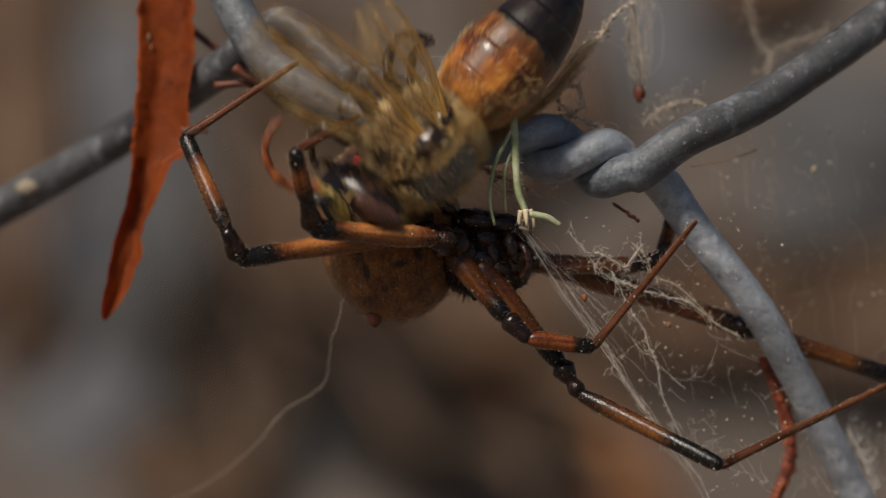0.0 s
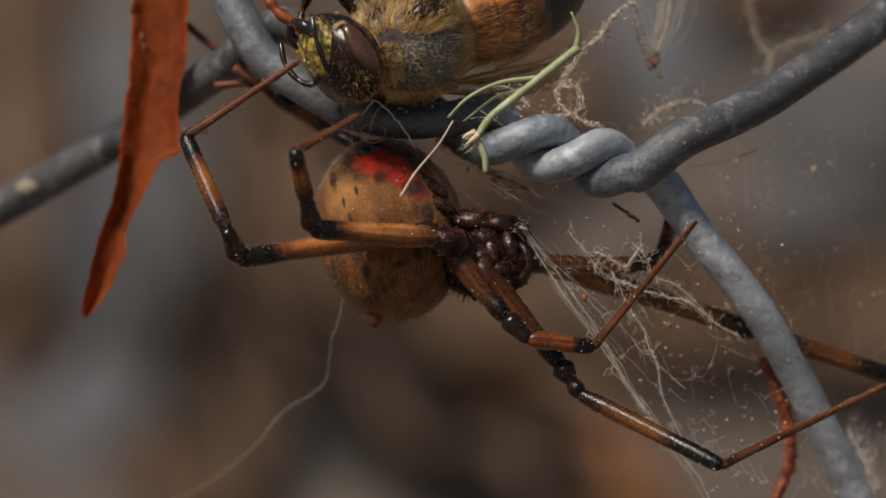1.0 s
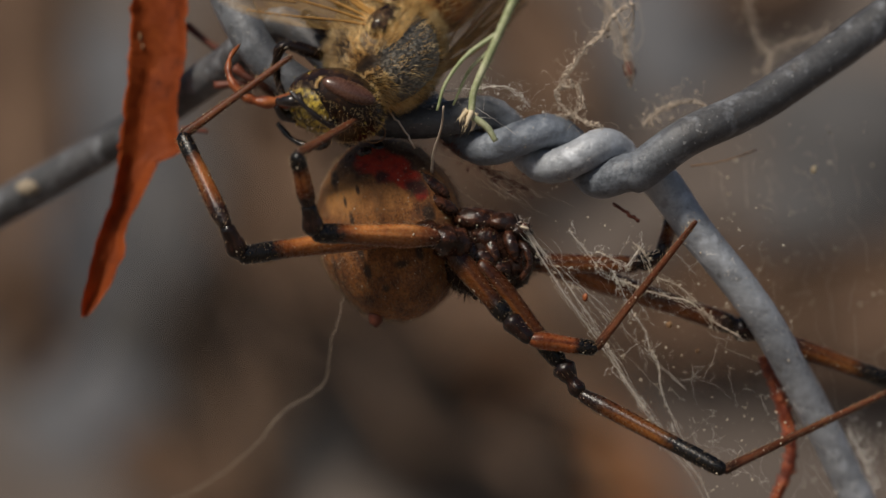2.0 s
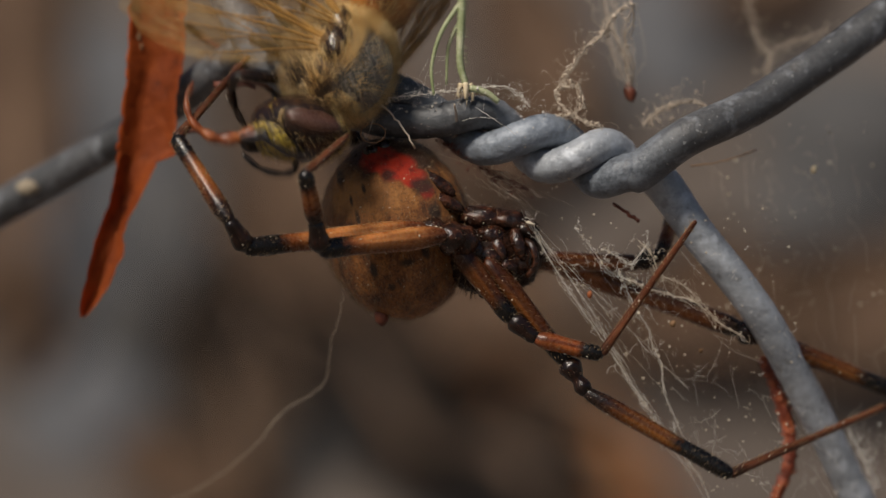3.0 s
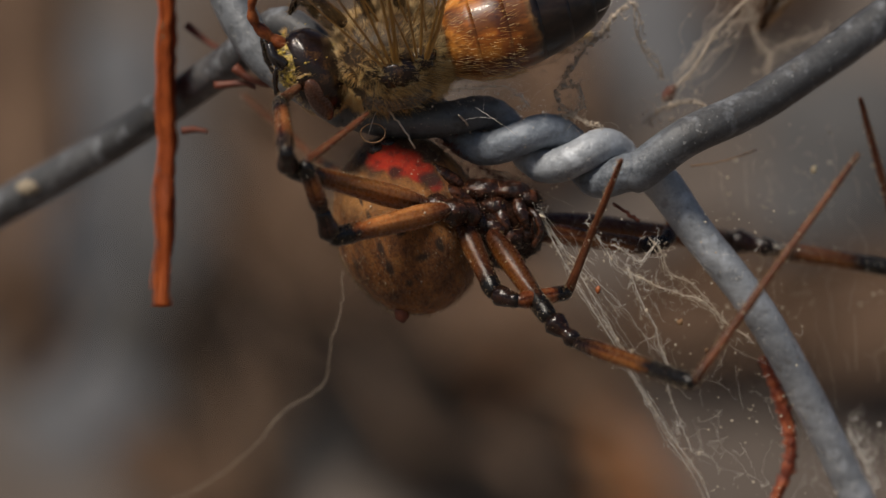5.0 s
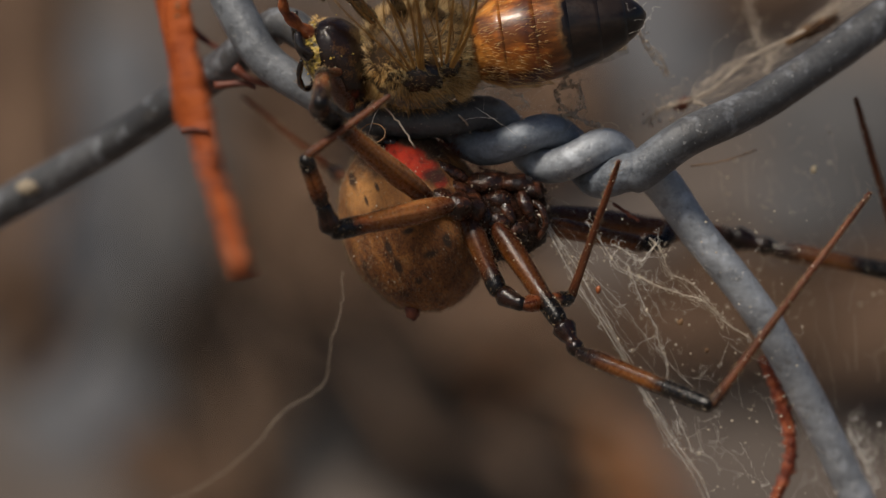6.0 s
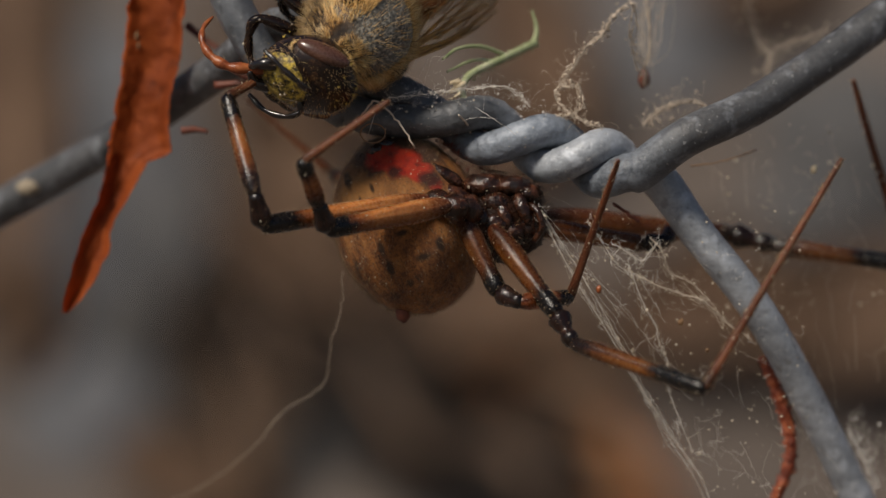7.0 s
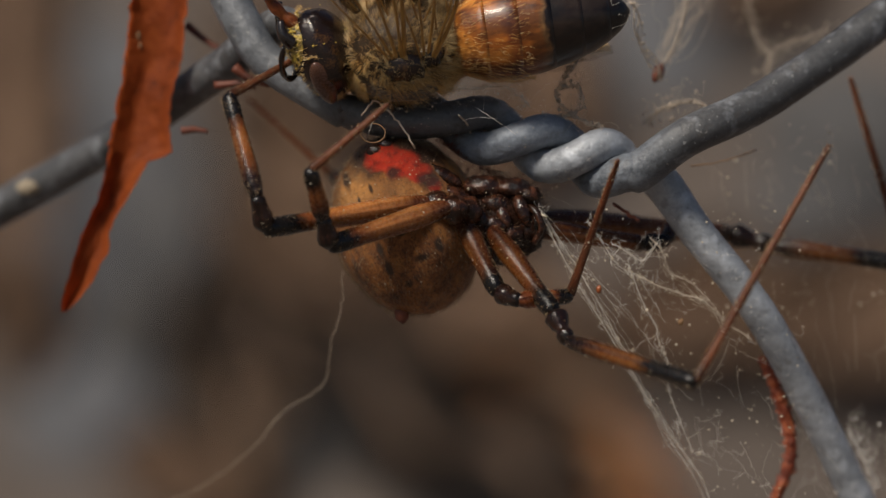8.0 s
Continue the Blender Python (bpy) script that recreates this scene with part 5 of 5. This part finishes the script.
FIBRE = part("plant_fibre", pipe([(0, 0, 0), (3, 0, -50), (-2, 0, -110), (1, 0, -160)], 1.6, 2.6), DUSTY)
tagged(FIBRE, "pale translucent plant fibre caught in silk", "fibre")


# ---- silk: sheet of threads below the fence, hanging thread, tangles, crumbs ----
WEB_FOOT = (1255, 875, 150)


def sag(c):
    """The sheet lies deeper the lower it hangs."""
    return Vector((c[0], c[1], c[2] - 34 + 0.14 * max(0.0, c[1] - 420)))


def thread(bm, ctrl, r, wander=0.0, seed=0.0, per=7, n=5, origin=(0, 0, 0), deep=False):
    pts = spline([plan(*(sag(c) if deep else c)) for c in ctrl], per)
    out = []
    for i, p in enumerate(pts):
        w = Vector((noise.noise(Vector((i * 0.6, seed, 0))), noise.noise(Vector((i * 0.6, seed, 5))), noise.noise(Vector((i * 0.6, seed, 9))))) * wander * UNIT
        out.append(p + w - Vector(origin))
    tube(bm, out, [r * UNIT * (0.7 + 0.6 * abs(noise.noise(Vector((i * 0.4, seed, 2))))) for i in range(len(out))], n)


def beads(bm, line, home, count, stray, size):
    """Dust caught along a strand."""
    for _ in range(count):
        k = random.randrange(len(line) - 1)
        p = line[k].lerp(line[k + 1], random.random())
        grain(bm, p - home + Vector((random.gauss(0, stray), random.gauss(0, stray), random.gauss(0, stray))) * UNIT, random.uniform(0.5, 1.0) * size * UNIT)


def build_web():
    home = plan(*WEB_FOOT)
    web = new("spider_web")
    web.location = home
    tagged(web, "dusty torn sheet of pale spider silk", "web")
    random.seed(4)
    edge = [(957, 376), (986, 436), (1020, 498), (1062, 566), (1104, 636), (1150, 712), (1196, 782), (1236, 838), (1264, 905)]
    strong = [[(u, v, -28 + 9 * k) for k, (u, v) in enumerate(edge)],
              [(u + 14 * math.sin(0.7 * k), v - 4, -22 + 9 * k) for k, (u, v) in enumerate(edge)],
              [(1128, 486, 20), (1164, 506, 12), (1204, 520, 10), (1240, 530, 10), (1262, 548, 15), (1290, 575, 20), (1330, 600, 20)],
              [(1150, 420, 10), (1172, 446, 10), (1186, 482, 15), (1222, 500, 20), (1256, 534, 20), (1282, 566, 20)],
              [(1040, 392, 0), (1062, 424, 5), (1080, 452, 10), (1098, 474, 10), (1122, 486, 15), (1140, 500, 20)],
              [(1112, 470, 25), (1124, 500, 25), (1142, 545, 22), (1160, 576, 25), (1168, 612, 28), (1180, 636, 30), (1184, 690, 35), (1204, 746, 40), (1226, 800, 45)],
              [(1084, 432, 10), (1098, 438, 10), (1118, 452, 12), (1134, 462, 12), (1150, 446, 12), (1164, 430, 12)]]
    for i, c in enumerate(strong):
        bm = bmesh.new()
        thick = (1.7, 1.2, 2.4, 1.8, 1.0, 1.5, 1.4)[i]
        thread(bm, c, thick * 0.5, 1.6, i * 3.1, 14, 6, home, True)
        for k in range((6, 3, 5, 4, 3, 3, 4)[i]):
            side = [Vector(q) + Vector((random.gauss(0, 5), random.gauss(0, 5), random.gauss(0, 4))) for q in c]
            a = random.randrange(0, max(1, len(side) - 3))
            thread(bm, side[a:a + random.randrange(3, 6)], random.uniform(0.2, 0.55), 3, i * 3.1 + k + 40, 12, 4, home, True)
        line = spline([plan(*sag(q)) for q in c], 10)
        beads(bm, line, home, (260, 140, 200, 150, 90, 180, 90)[i], 3.0, 2.0)
        # short frayed ends along the strand
        for k in range(16):
            q = random.choice(c)
            loop = [Vector(q) + Vector((random.gauss(0, 4), random.gauss(0, 4), 0))]
            for _ in range(3):
                loop.append(loop[-1] + Vector((random.gauss(0, 6), random.gauss(0, 6), random.gauss(0, 4))))
            thread(bm, loop, random.uniform(0.2, 0.45), 2, k * 1.9 + i, 5, 4, home, True)
        part("silk_strand", bm, DUSTY if i in (2, 3) else SILK, web)
    bm = bmesh.new()
    # loose threads fanning from the knot by the spider's head
    for i in range(9):
        spread = random.uniform(-4, 46)
        ctrl = []
        for k, (u, v) in enumerate(edge[:random.randrange(4, 7)]):
            ctrl.append((u + spread * (k / 3) ** 1.2 + random.gauss(0, 4), v - spread * 0.12 * k + random.gauss(0, 4), -25 + 9 * k))
        thread(bm, ctrl, random.uniform(0.18, 0.42), 3.5, i * 4.1, 10, 4, home, True)
        beads(bm, spline([plan(*sag(q)) for q in ctrl], 8), home, 30, 1.0, 1.6)
    # fine mesh of the sheet
    for i in range(65):
        low = random.uniform(420, 850)
        a = Vector((985 + (low - 420) * 0.62 + 230 * random.random() ** 1.3, low, random.uniform(10, 90)))
        b = a + Vector((random.gauss(24, 28), random.gauss(30, 34), random.uniform(-20, 20)))
        thread(bm, [a, a.lerp(b, 0.5) + Vector((random.gauss(0, 7), random.gauss(0, 7), 0)), b], random.uniform(0.10, 0.26), 3, i * 2.3, 8, 4, home, True)
    for i in range(60):
        a = Vector((random.uniform(1010, 1420), random.uniform(440, 885), random.uniform(10, 90)))
        if a.x - 1000 < (a.y - 440) * 0.62:
            continue
        loop = [a]
        for _ in range(3):
            loop.append(loop[-1] + Vector((random.gauss(0, 8), random.gauss(0, 8), random.gauss(0, 5))))
        thread(bm, loop, random.uniform(0.12, 0.38), 2.5, i * 0.9, 5, 4, home, True)
    tagged(part("fine_silk", bm, SILK, web), kind="stuff")
    bm = bmesh.new()
    for i in range(520):
        u, v = random.uniform(955, 1430), random.uniform(370, 885)
        if (u - 960) * 1.75 < (v - 380) * 1.05 - 30:
            continue
        p = plan(u, v, random.uniform(-34, 30) + 0.14 * max(0.0, v - 420)) - home
        grain(bm, p, random.uniform(1.0, 2.8) * UNIT)
    tagged(part("dust", bm, DUST, web, "pale dust grains"), kind="stuff")
    bm = bmesh.new()
    egg(bm, plan_offset(960, 382, -66, home), (8, 4, 3), 10, 8, Matrix.Rotation(radians(20), 3, "Y"), lambda n: 1 + 0.5 * noise.noise(n * 3))
    part("crumb", bm, DUST, web, "pale husk at the knot")
    for u, v, d, w, h in ((1060, 512, -30, 5, 7), (1205, 570, -10, 6, 6), (1252, 620, 10, 4, 4)):
        bm = bmesh.new()
        egg(bm, plan_offset(u, v, d, home), (w, 4, h), 8, 6, None, lambda n: 1 + 0.4 * noise.noise(n * 2))
        part("crumb", bm, TONGUE if u < 1100 else STRAW, web, "orange crumb" if u < 1100 else "tan crumb")
    return web


def plan_offset(u, v, d, home):
    return (plan(u, v, d) - home) / UNIT


WEB = build_web()
WEB_ROWS = [(0.0, 4.0), (1.7, 4.0), (2.8, 2.6), (3.3, 2.4), (3.8, 0.9), (4.2, 0.3), (5.8, 0.2), (6.5, 0.0), (8.0, 0.0)]


def build_tangle(name, label, ctrl, spread, count, seed, thick=1.6, material=None, fork=None):
    """A crumbly dusty strand with fine curly threads and grains round it."""
    random.seed(seed)
    bm = bmesh.new()
    home = plan(*ctrl[len(ctrl) // 2])
    for way in (ctrl, fork) if fork else (ctrl,):
        for k in range(3):
            side = [Vector(c) + Vector((random.gauss(0, 2.5), random.gauss(0, 2.5), random.gauss(0, 2.5))) for c in way]
            thread(bm, side, thick * (1.1 if k == 0 else 0.5), 8, seed + k * 7, 10, 5, home)
        beads(bm, spline([plan(*c) for c in way], 10), home, 26 * len(way), 2.2 * thick, 2.6 * thick)
    for i in range(count * 2):
        k = random.randrange(len(ctrl) - 1)
        c = Vector(ctrl[k]).lerp(Vector(ctrl[k + 1]), random.random())
        loop = [c]
        for _ in range(4):
            loop.append(loop[-1] + Vector((random.gauss(0, spread), random.gauss(0, spread), random.gauss(0, spread * 0.6))))
        thread(bm, loop, random.uniform(0.10, 0.28) * thick, 5, seed + i * 1.3, 7, 4, home)
        beads(bm, [plan(*c) for c in loop], home, 3, 1.0, 2.6)
    for f in bm.faces:
        f.material_index = 0
    ob = part(name, bm, material or DUSTY)
    ob.location = home
    return tagged(ob, label, "silk")


build_tangle("silk_tangle", "crumbly dusty silk rope standing on the twisted wire", [(1112, 8, 60), (1085, 34, 56), (1062, 62, 50), (1040, 84, 40), (1012, 116, 30), (998, 138, 20), (984, 168, 10), (1002, 196, 0), (1040, 218, -14), (1062, 226, -20)], 8, 26, 11, 1.5, None,
             [(990, 158, 12), (1022, 152, 8), (1026, 186, 4), (1008, 204, 0), (984, 206, -2)])
build_tangle("silk_tangle", "loose pale silk caught on the wire twist", [(690, 176, -50), (760, 165, -50), (830, 158, -40), (900, 156, -40), (940, 190, -40)], 11, 26, 17, 0.7, SILK)
build_tangle("silk_tangle", "faint pale silk hanging behind the wire", [(1318, -30, 420), (1326, 20, 420), (1338, 64, 400), (1362, 100, 390), (1352, 150, 380)], 10, 30, 23, 0.6)
build_tangle("silk_tangle", "dusty twiggy silk scrap behind the wire", [(1362, 150, 330), (1362, 104, 340), (1392, 76, 350), (1430, 66, 360), (1470, 48, 380)], 9, 26, 47, 0.55)
build_tangle("silk_tangle", "dusty silk crumbs behind the wire", [(1140, 222, 100), (1168, 196, 120), (1190, 186, 130), (1222, 178, 140), (1250, 190, 140)], 10, 20, 29, 1.1)

build_tangle("silk_tangle", "dark dirt-laden silk under the wire twist", [(772, 246, -6), (800, 262, 0), (832, 282, 10), (862, 300, 14), (896, 318, 14), (936, 336, 10)], 9, 34, 71, 0.9, BARK)
for k, ctrl in enumerate(([(842, 190, -74), (866, 206, -76), (890, 222, -74), (912, 238, -70)], [(818, 214, -76), (846, 208, -76), (880, 211, -74)], [(652, 238, -74), (668, 196, -76), (704, 172, -72), (742, 160, -60)])):
    bm = bmesh.new()
    thread(bm, ctrl, 0.42, 1.5, 60 + k, 8, 5)
    tagged(part("silk_thread", bm, SILK), "fine pale silk thread lying across the wire", "silk", "silk threads on the wire")

# taut silk from the spider up to the wire twist
bm = bmesh.new()
random.seed(31)
for i in range(14):
    a = Vector((random.uniform(770, 900), random.uniform(262, 330), random.uniform(10, 60)))
    b = Vector((a.x + random.uniform(60, 150), a.y + random.uniform(30, 70), random.uniform(-10, 40)))
    thread(bm, [a, a.lerp(b, 0.5) + Vector((random.gauss(0, 3), random.gauss(0, 3), 0)), b], random.uniform(0.12, 0.26), 2, i * 1.9, 8, 4)
for i in range(60):
    grain(bm, plan(random.uniform(800, 1000), random.uniform(270, 350), random.uniform(0, 40)), random.uniform(1, 2.4) * UNIT)
for i in range(14):
    a = Vector((random.uniform(830, 900), random.uniform(265, 310), random.uniform(20, 60)))
    b = Vector((a.x + random.uniform(20, 70), a.y + random.uniform(25, 60), random.uniform(0, 40)))
    thread(bm, [a, a.lerp(b, 0.5) + Vector((random.gauss(0, 8), random.gauss(0, 5), 0)), b], random.uniform(0.3, 0.7), 5, i * 2.7, 8, 4)
for f in bm.faces:
    f.material_index = 0
tagged(part("taut_silk", bm, DUSTY), "taut fine silk between spider and wire", "silk")
build_tangle("silk_tangle", "fine silk low beside the wire", [(1500, 760, 200), (1530, 810, 220), (1550, 860, 240), (1450, 800, 220)], 22, 30, 37, 0.8, SILK)

# thin torn silk and dust hanging behind the lower wire
bm = bmesh.new()
random.seed(53)
for i in range(70):
    a = Vector((random.uniform(1230, 1580), random.uniform(220, 640), random.uniform(160, 340)))
    if (a.x - 1180) * 1.62 < a.y - 330:
        continue
    b = a + Vector((random.gauss(10, 18), random.gauss(45, 40), random.gauss(0, 15)))
    thread(bm, [a, a.lerp(b, 0.5) + Vector((random.gauss(0, 7), random.gauss(0, 7), 0)), b], random.uniform(0.14, 0.4), 4, i * 1.1, 8, 4)
for i in range(80):
    grain(bm, plan(random.uniform(1260, 1580), random.uniform(200, 560), random.uniform(140, 320)), random.uniform(2, 4) * UNIT)
tagged(part("silk_veil", bm, DUSTY), "thin torn dusty silk behind the wire", "silk")

# crumb swinging on a thread
CRUMB_ROWS = [(0.0, 1132, 165), (0.5, 1125, 150), (1.0, 1156, 108), (1.5, 1126, 92), (1.7, 1120, 110), (2.8, 1106, 155), (3.2, 1134, 170), (3.5, 1160, 170), (4.0, 1206, 175), (4.5, 1176, 160), (5.8, 1206, 182), (6.0, 1208, 184), (6.3, 1160, 180), (6.5, 1142, 175), (7.0, 1140, 140), (7.5, 1197, 175), (7.8, 1180, 150), (8.0, 1165, 130)]


def crumb_pose(t):
    u, v = glide(CRUMB_ROWS, t)
    return Matrix.Translation(plan(u, v, 190)) @ Matrix.Rotation(radians((u - 1135) * 0.78), 4, "Y")


ROPE_TOP = (1114, 6, 70)


def rope_pose(t):
    """The rope swings about its upper end so that its lower end follows the crumb."""
    u, v = glide(CRUMB_ROWS, t)
    return Matrix.Translation(plan(*ROPE_TOP)) @ Matrix.Rotation(-math.atan2(u - ROPE_TOP[0], v - ROPE_TOP[1]), 4, "Y")


def build_rope():
    random.seed(43)
    bm = bmesh.new()
    for k in range(3):
        pts = [Vector((9 * math.sin(i * 0.62 + k) + random.gauss(0, 1.5), random.gauss(0, 2) + i * 6, -i * 12)) * UNIT for i in range(13)]
        tube(bm, pts, random.uniform(0.7, 1.6) * UNIT, 5)
        for _ in range(50):
            grain(bm, random.choice(pts) + Vector((random.gauss(0, 4), random.gauss(0, 4), random.gauss(0, 5))) * UNIT, 2.4 * UNIT)
    for f in bm.faces:
        f.material_index = 0
    return tagged(part("silk_rope", bm, DUSTY), "crumbly dusty silk rope swinging above the wire", "silk")


ROPE = build_rope()

# scrap of dry leaf swinging in the silk far behind the wire
SCRAP_ROWS = [(0.0, 1310, -60, 10), (1.7, 1318, -70, 10), (2.8, 1240, -66, -20), (3.2, 1246, -26, -25), (3.5, 1300, 12, 0), (3.8, 1335, 16, 25), (4.0, 1385, 22, 40), (4.3, 1350, 10, 20), (4.7, 1345, 6, 20), (5.8, 1432, 52, 62), (6.0, 1430, 50, 60), (6.3, 1328, 18, 30), (6.5, 1290, -50, 5), (7.0, 1290, -70, 0), (7.4, 1385, 16, 35), (7.7, 1330, -40, 10), (8.0, 1310, -70, 0)]


def scrap_pose(t):
    u, v, lean = glide(SCRAP_ROWS, t)
    return Matrix.Translation(plan(u, v, 330)) @ Matrix.Rotation(radians(lean), 4, "Y") @ Matrix.Rotation(radians(lean * 1.2), 4, "Z")


def build_scrap():
    bm = bmesh.new()
    rows = []
    for i in range(10):
        s = i / 9
        half = 34 * (1 - s) ** 0.8 + 4
        rows.append([bm.verts.new(Vector(((j / 3 - 1) * half + 8 * noise.noise(Vector((i * 0.6, j, 3))), -12 * abs(j / 3 - 1) ** 2 + 9 * noise.noise(Vector((i * 0.5, j * 0.7, 8))), 60 - 110 * s)) * UNIT) for j in range(7)])
    for a, b in zip(rows, rows[1:]):
        for k in range(6):
            bm.faces.new((a[k], a[k + 1], b[k + 1], b[k]))
    bmesh.ops.solidify(bm, geom=bm.faces[:], thickness=4 * UNIT)
    ob = tagged(part("leaf_scrap", bm, STRAW), "tan scrap of dry leaf hanging in silk", "leaf")
    random.seed(61)
    bm = bmesh.new()
    for k in range(10):
        ctrl = [Vector((random.gauss(0, 14), random.gauss(0, 6), random.uniform(-40, 50))) * UNIT]
        for _ in range(4):
            ctrl.append(ctrl[-1] + Vector((random.gauss(0, 10), random.gauss(0, 8), random.uniform(14, 46))) * UNIT)
        tube(bm, spline(ctrl, 6), random.uniform(0.5, 1.4) * UNIT, 4)
    tagged(part("silk_wisp", bm, DUSTY, ob, "dusty silk wisp"), kind="stuff")
    return ob


SCRAP = build_scrap()


def build_crumb():
    bm = bmesh.new()
    egg(bm, (0, 0, 0), (10, 9, 17), 14, 10, None, lambda n: 1 + 0.4 * noise.noise(n * 2.5))
    ob = part("crumb", bm, BARK)
    tagged(ob, "red-brown crumb dangling on dusty silk", "debris")
    bm = bmesh.new()
    random.seed(41)
    for i in range(28):
        x, y = random.gauss(0, 18), random.gauss(0, 10)
        ctrl = [Vector((x * 0.5, y * 0.5, random.uniform(0, 60))) * UNIT]
        for k in range(4):
            ctrl.append(ctrl[-1] + Vector((random.gauss(0, 12), random.gauss(0, 8), random.uniform(15, 60))) * UNIT)
        pts = spline(ctrl, 6)
        tube(bm, pts, random.uniform(0.2, 0.7) * UNIT, 4)
        for _ in range(6):
            grain(bm, random.choice(pts), 2.0 * UNIT)
    pts = spline([Vector((0, 0, 8)) * UNIT, Vector((6, 0, 70)) * UNIT, Vector((-4, 4, 150)) * UNIT, Vector((10, 0, 260)) * UNIT], 8)
    tube(bm, pts, [UNIT * (2.2 + 1.5 * noise.noise(Vector((i * 0.7, 0, 0)))) for i in range(len(pts))], 6)
    for f in bm.faces:
        f.material_index = 0
    tagged(part("silk_wisp", bm, DUSTY, ob, "dusty silk wisp"), kind="stuff")
    return ob


CRUMB = build_crumb()

# single thread drifting down from the spider
bm = bmesh.new()
thread(bm, [(606, 480, 90), (604, 545, 110), (585, 610, 150), (572, 680, 210), (500, 730, 260), (450, 790, 310), (375, 850, 360), (290, 895, 400)], 0.75, 6, 3, 10, 8)
tagged(part("silk_thread", bm, DUSTY), "single pale silk thread drifting down", "silk")

# red twig beside the lower wire, rough with bud scales
bm = bmesh.new()
random.seed(19)
pts = [plan(*c) for c in spline([(1350, 632, 190), (1374, 690, 195), (1396, 760, 200), (1397, 820, 205), (1370, 890, 210), (1350, 960, 215)], 14)]
tube(bm, pts, [(10 + 4 * noise.noise(Vector((i * 0.5, 0, 0)))) * UNIT for i in range(len(pts))], 10, 0.3)
for i in range(230):
    k = random.randrange(1, len(pts) - 1)
    out = Vector((random.gauss(0, 1), random.gauss(0, 1), random.gauss(0, 1))).normalized()
    way = (pts[k - 1] - pts[k]).normalized()
    if i % 3:
        spike(bm, pts[k] + out * 8 * UNIT, (out + way * 0.9).normalized(), random.uniform(8, 17) * UNIT, random.uniform(3, 5.5) * UNIT)
    else:
        egg(bm, (pts[k] + out * 9 * UNIT) / UNIT, (random.uniform(3, 7), random.uniform(3, 6), random.uniform(3, 7)), 7, 5)
tagged(part("red_twig", bm, TWIG), "scaly red-brown twig beside the wire", "twig")

# straw bits lodged by the wire
STRAWS = [([(320, 232, 190), (345, 230, 190), (368, 234, 190)], 7), ([(415, 120, 130), (440, 138, 125), (478, 152, 120)], 9), ([(330, 45, 280), (360, 70, 270), (395, 92, 260)], 8), ([(380, 152, 150), (430, 148, 140), (452, 156, 140)], 7)]
for c, r in STRAWS:
    bm = bmesh.new()
    pts = [plan(*q) for q in spline(c, 6)]
    tube(bm, pts, [r * UNIT * (1 - 0.5 * i / len(pts)) for i in range(len(pts))], 8, 0.3)
    tagged(part("straw_bit", bm, BARK), "dry brown straw bit lodged at the wire", "straw", "straw bits")
bm = bmesh.new()
thread(bm, [(1085, 360, -10), (1110, 378, -10), (1132, 392, -5)], 4, 4, 1, 6, 6)
tagged(part("twig_bit", bm, BARK), "tiny dark twig bit under the wire twist", "twig")
bm = bmesh.new()
thread(bm, [(640, 205, -70), (664, 180, -70), (700, 210, -75), (735, 262, -75)], 2.2, 5, 6, 8, 6)
tagged(part("silk_thread", bm, DUSTY), "curled silk thread over the red mark", "silk")


bm = bmesh.new()
thread(bm, [(1222, 294, 70), (1270, 288, 75), (1310, 276, 80), (1338, 266, 85)], 1.6, 4, 2, 8, 6)
tagged(part("straw_fibre", bm, STRAW), "thin tan fibre in the silk behind the wire", "fibre")
bm = bmesh.new()
egg(bm, (0, 0, 0), (6, 5, 7), 10, 8, None, lambda n: 1 + 0.4 * noise.noise(n * 2))
tagged(part("crumb", bm, CUT), "tan crumb held in silk", "debris").location = plan(1440, 300, 110)
bm = bmesh.new()
ring = [(660 + 22 * math.cos(0.8 * k + 3.6), 236 + 17 * math.sin(0.8 * k + 3.6), -70 - 3 * k) for k in range(8)]
thread(bm, ring + [(640, 228, -96)], 1.5, 1, 4, 8, 6)
tagged(part("curled_fibre", bm, STRAW), "curled tan fibre by the spinnerets", "fibre")


def web_pose(t):
    return Matrix.Translation(plan(*WEB_FOOT)) @ Matrix.Rotation(radians(-glide(WEB_ROWS, t)[0]), 4, "Y")


def motions():
    move_spider()
    walk(BEE, [(t, bee_pose(t)) for t in TIMES])
    walk(DRY_LEAF, [(t, leaf_pose(t)) for t in TIMES])
    walk(STEM, [(t, stem_pose(t)) for t in TIMES])
    walk(FIBRE, [(t, fibre_pose(t)) for t in TIMES])
    walk(CRUMB, [(t, crumb_pose(t)) for t in TIMES])
    walk(ROPE, [(t, rope_pose(t)) for t in TIMES])
    walk(SCRAP, [(t, scrap_pose(t)) for t in TIMES])
    walk(WEB, [(t, web_pose(t)) for t in TIMES])


motions()
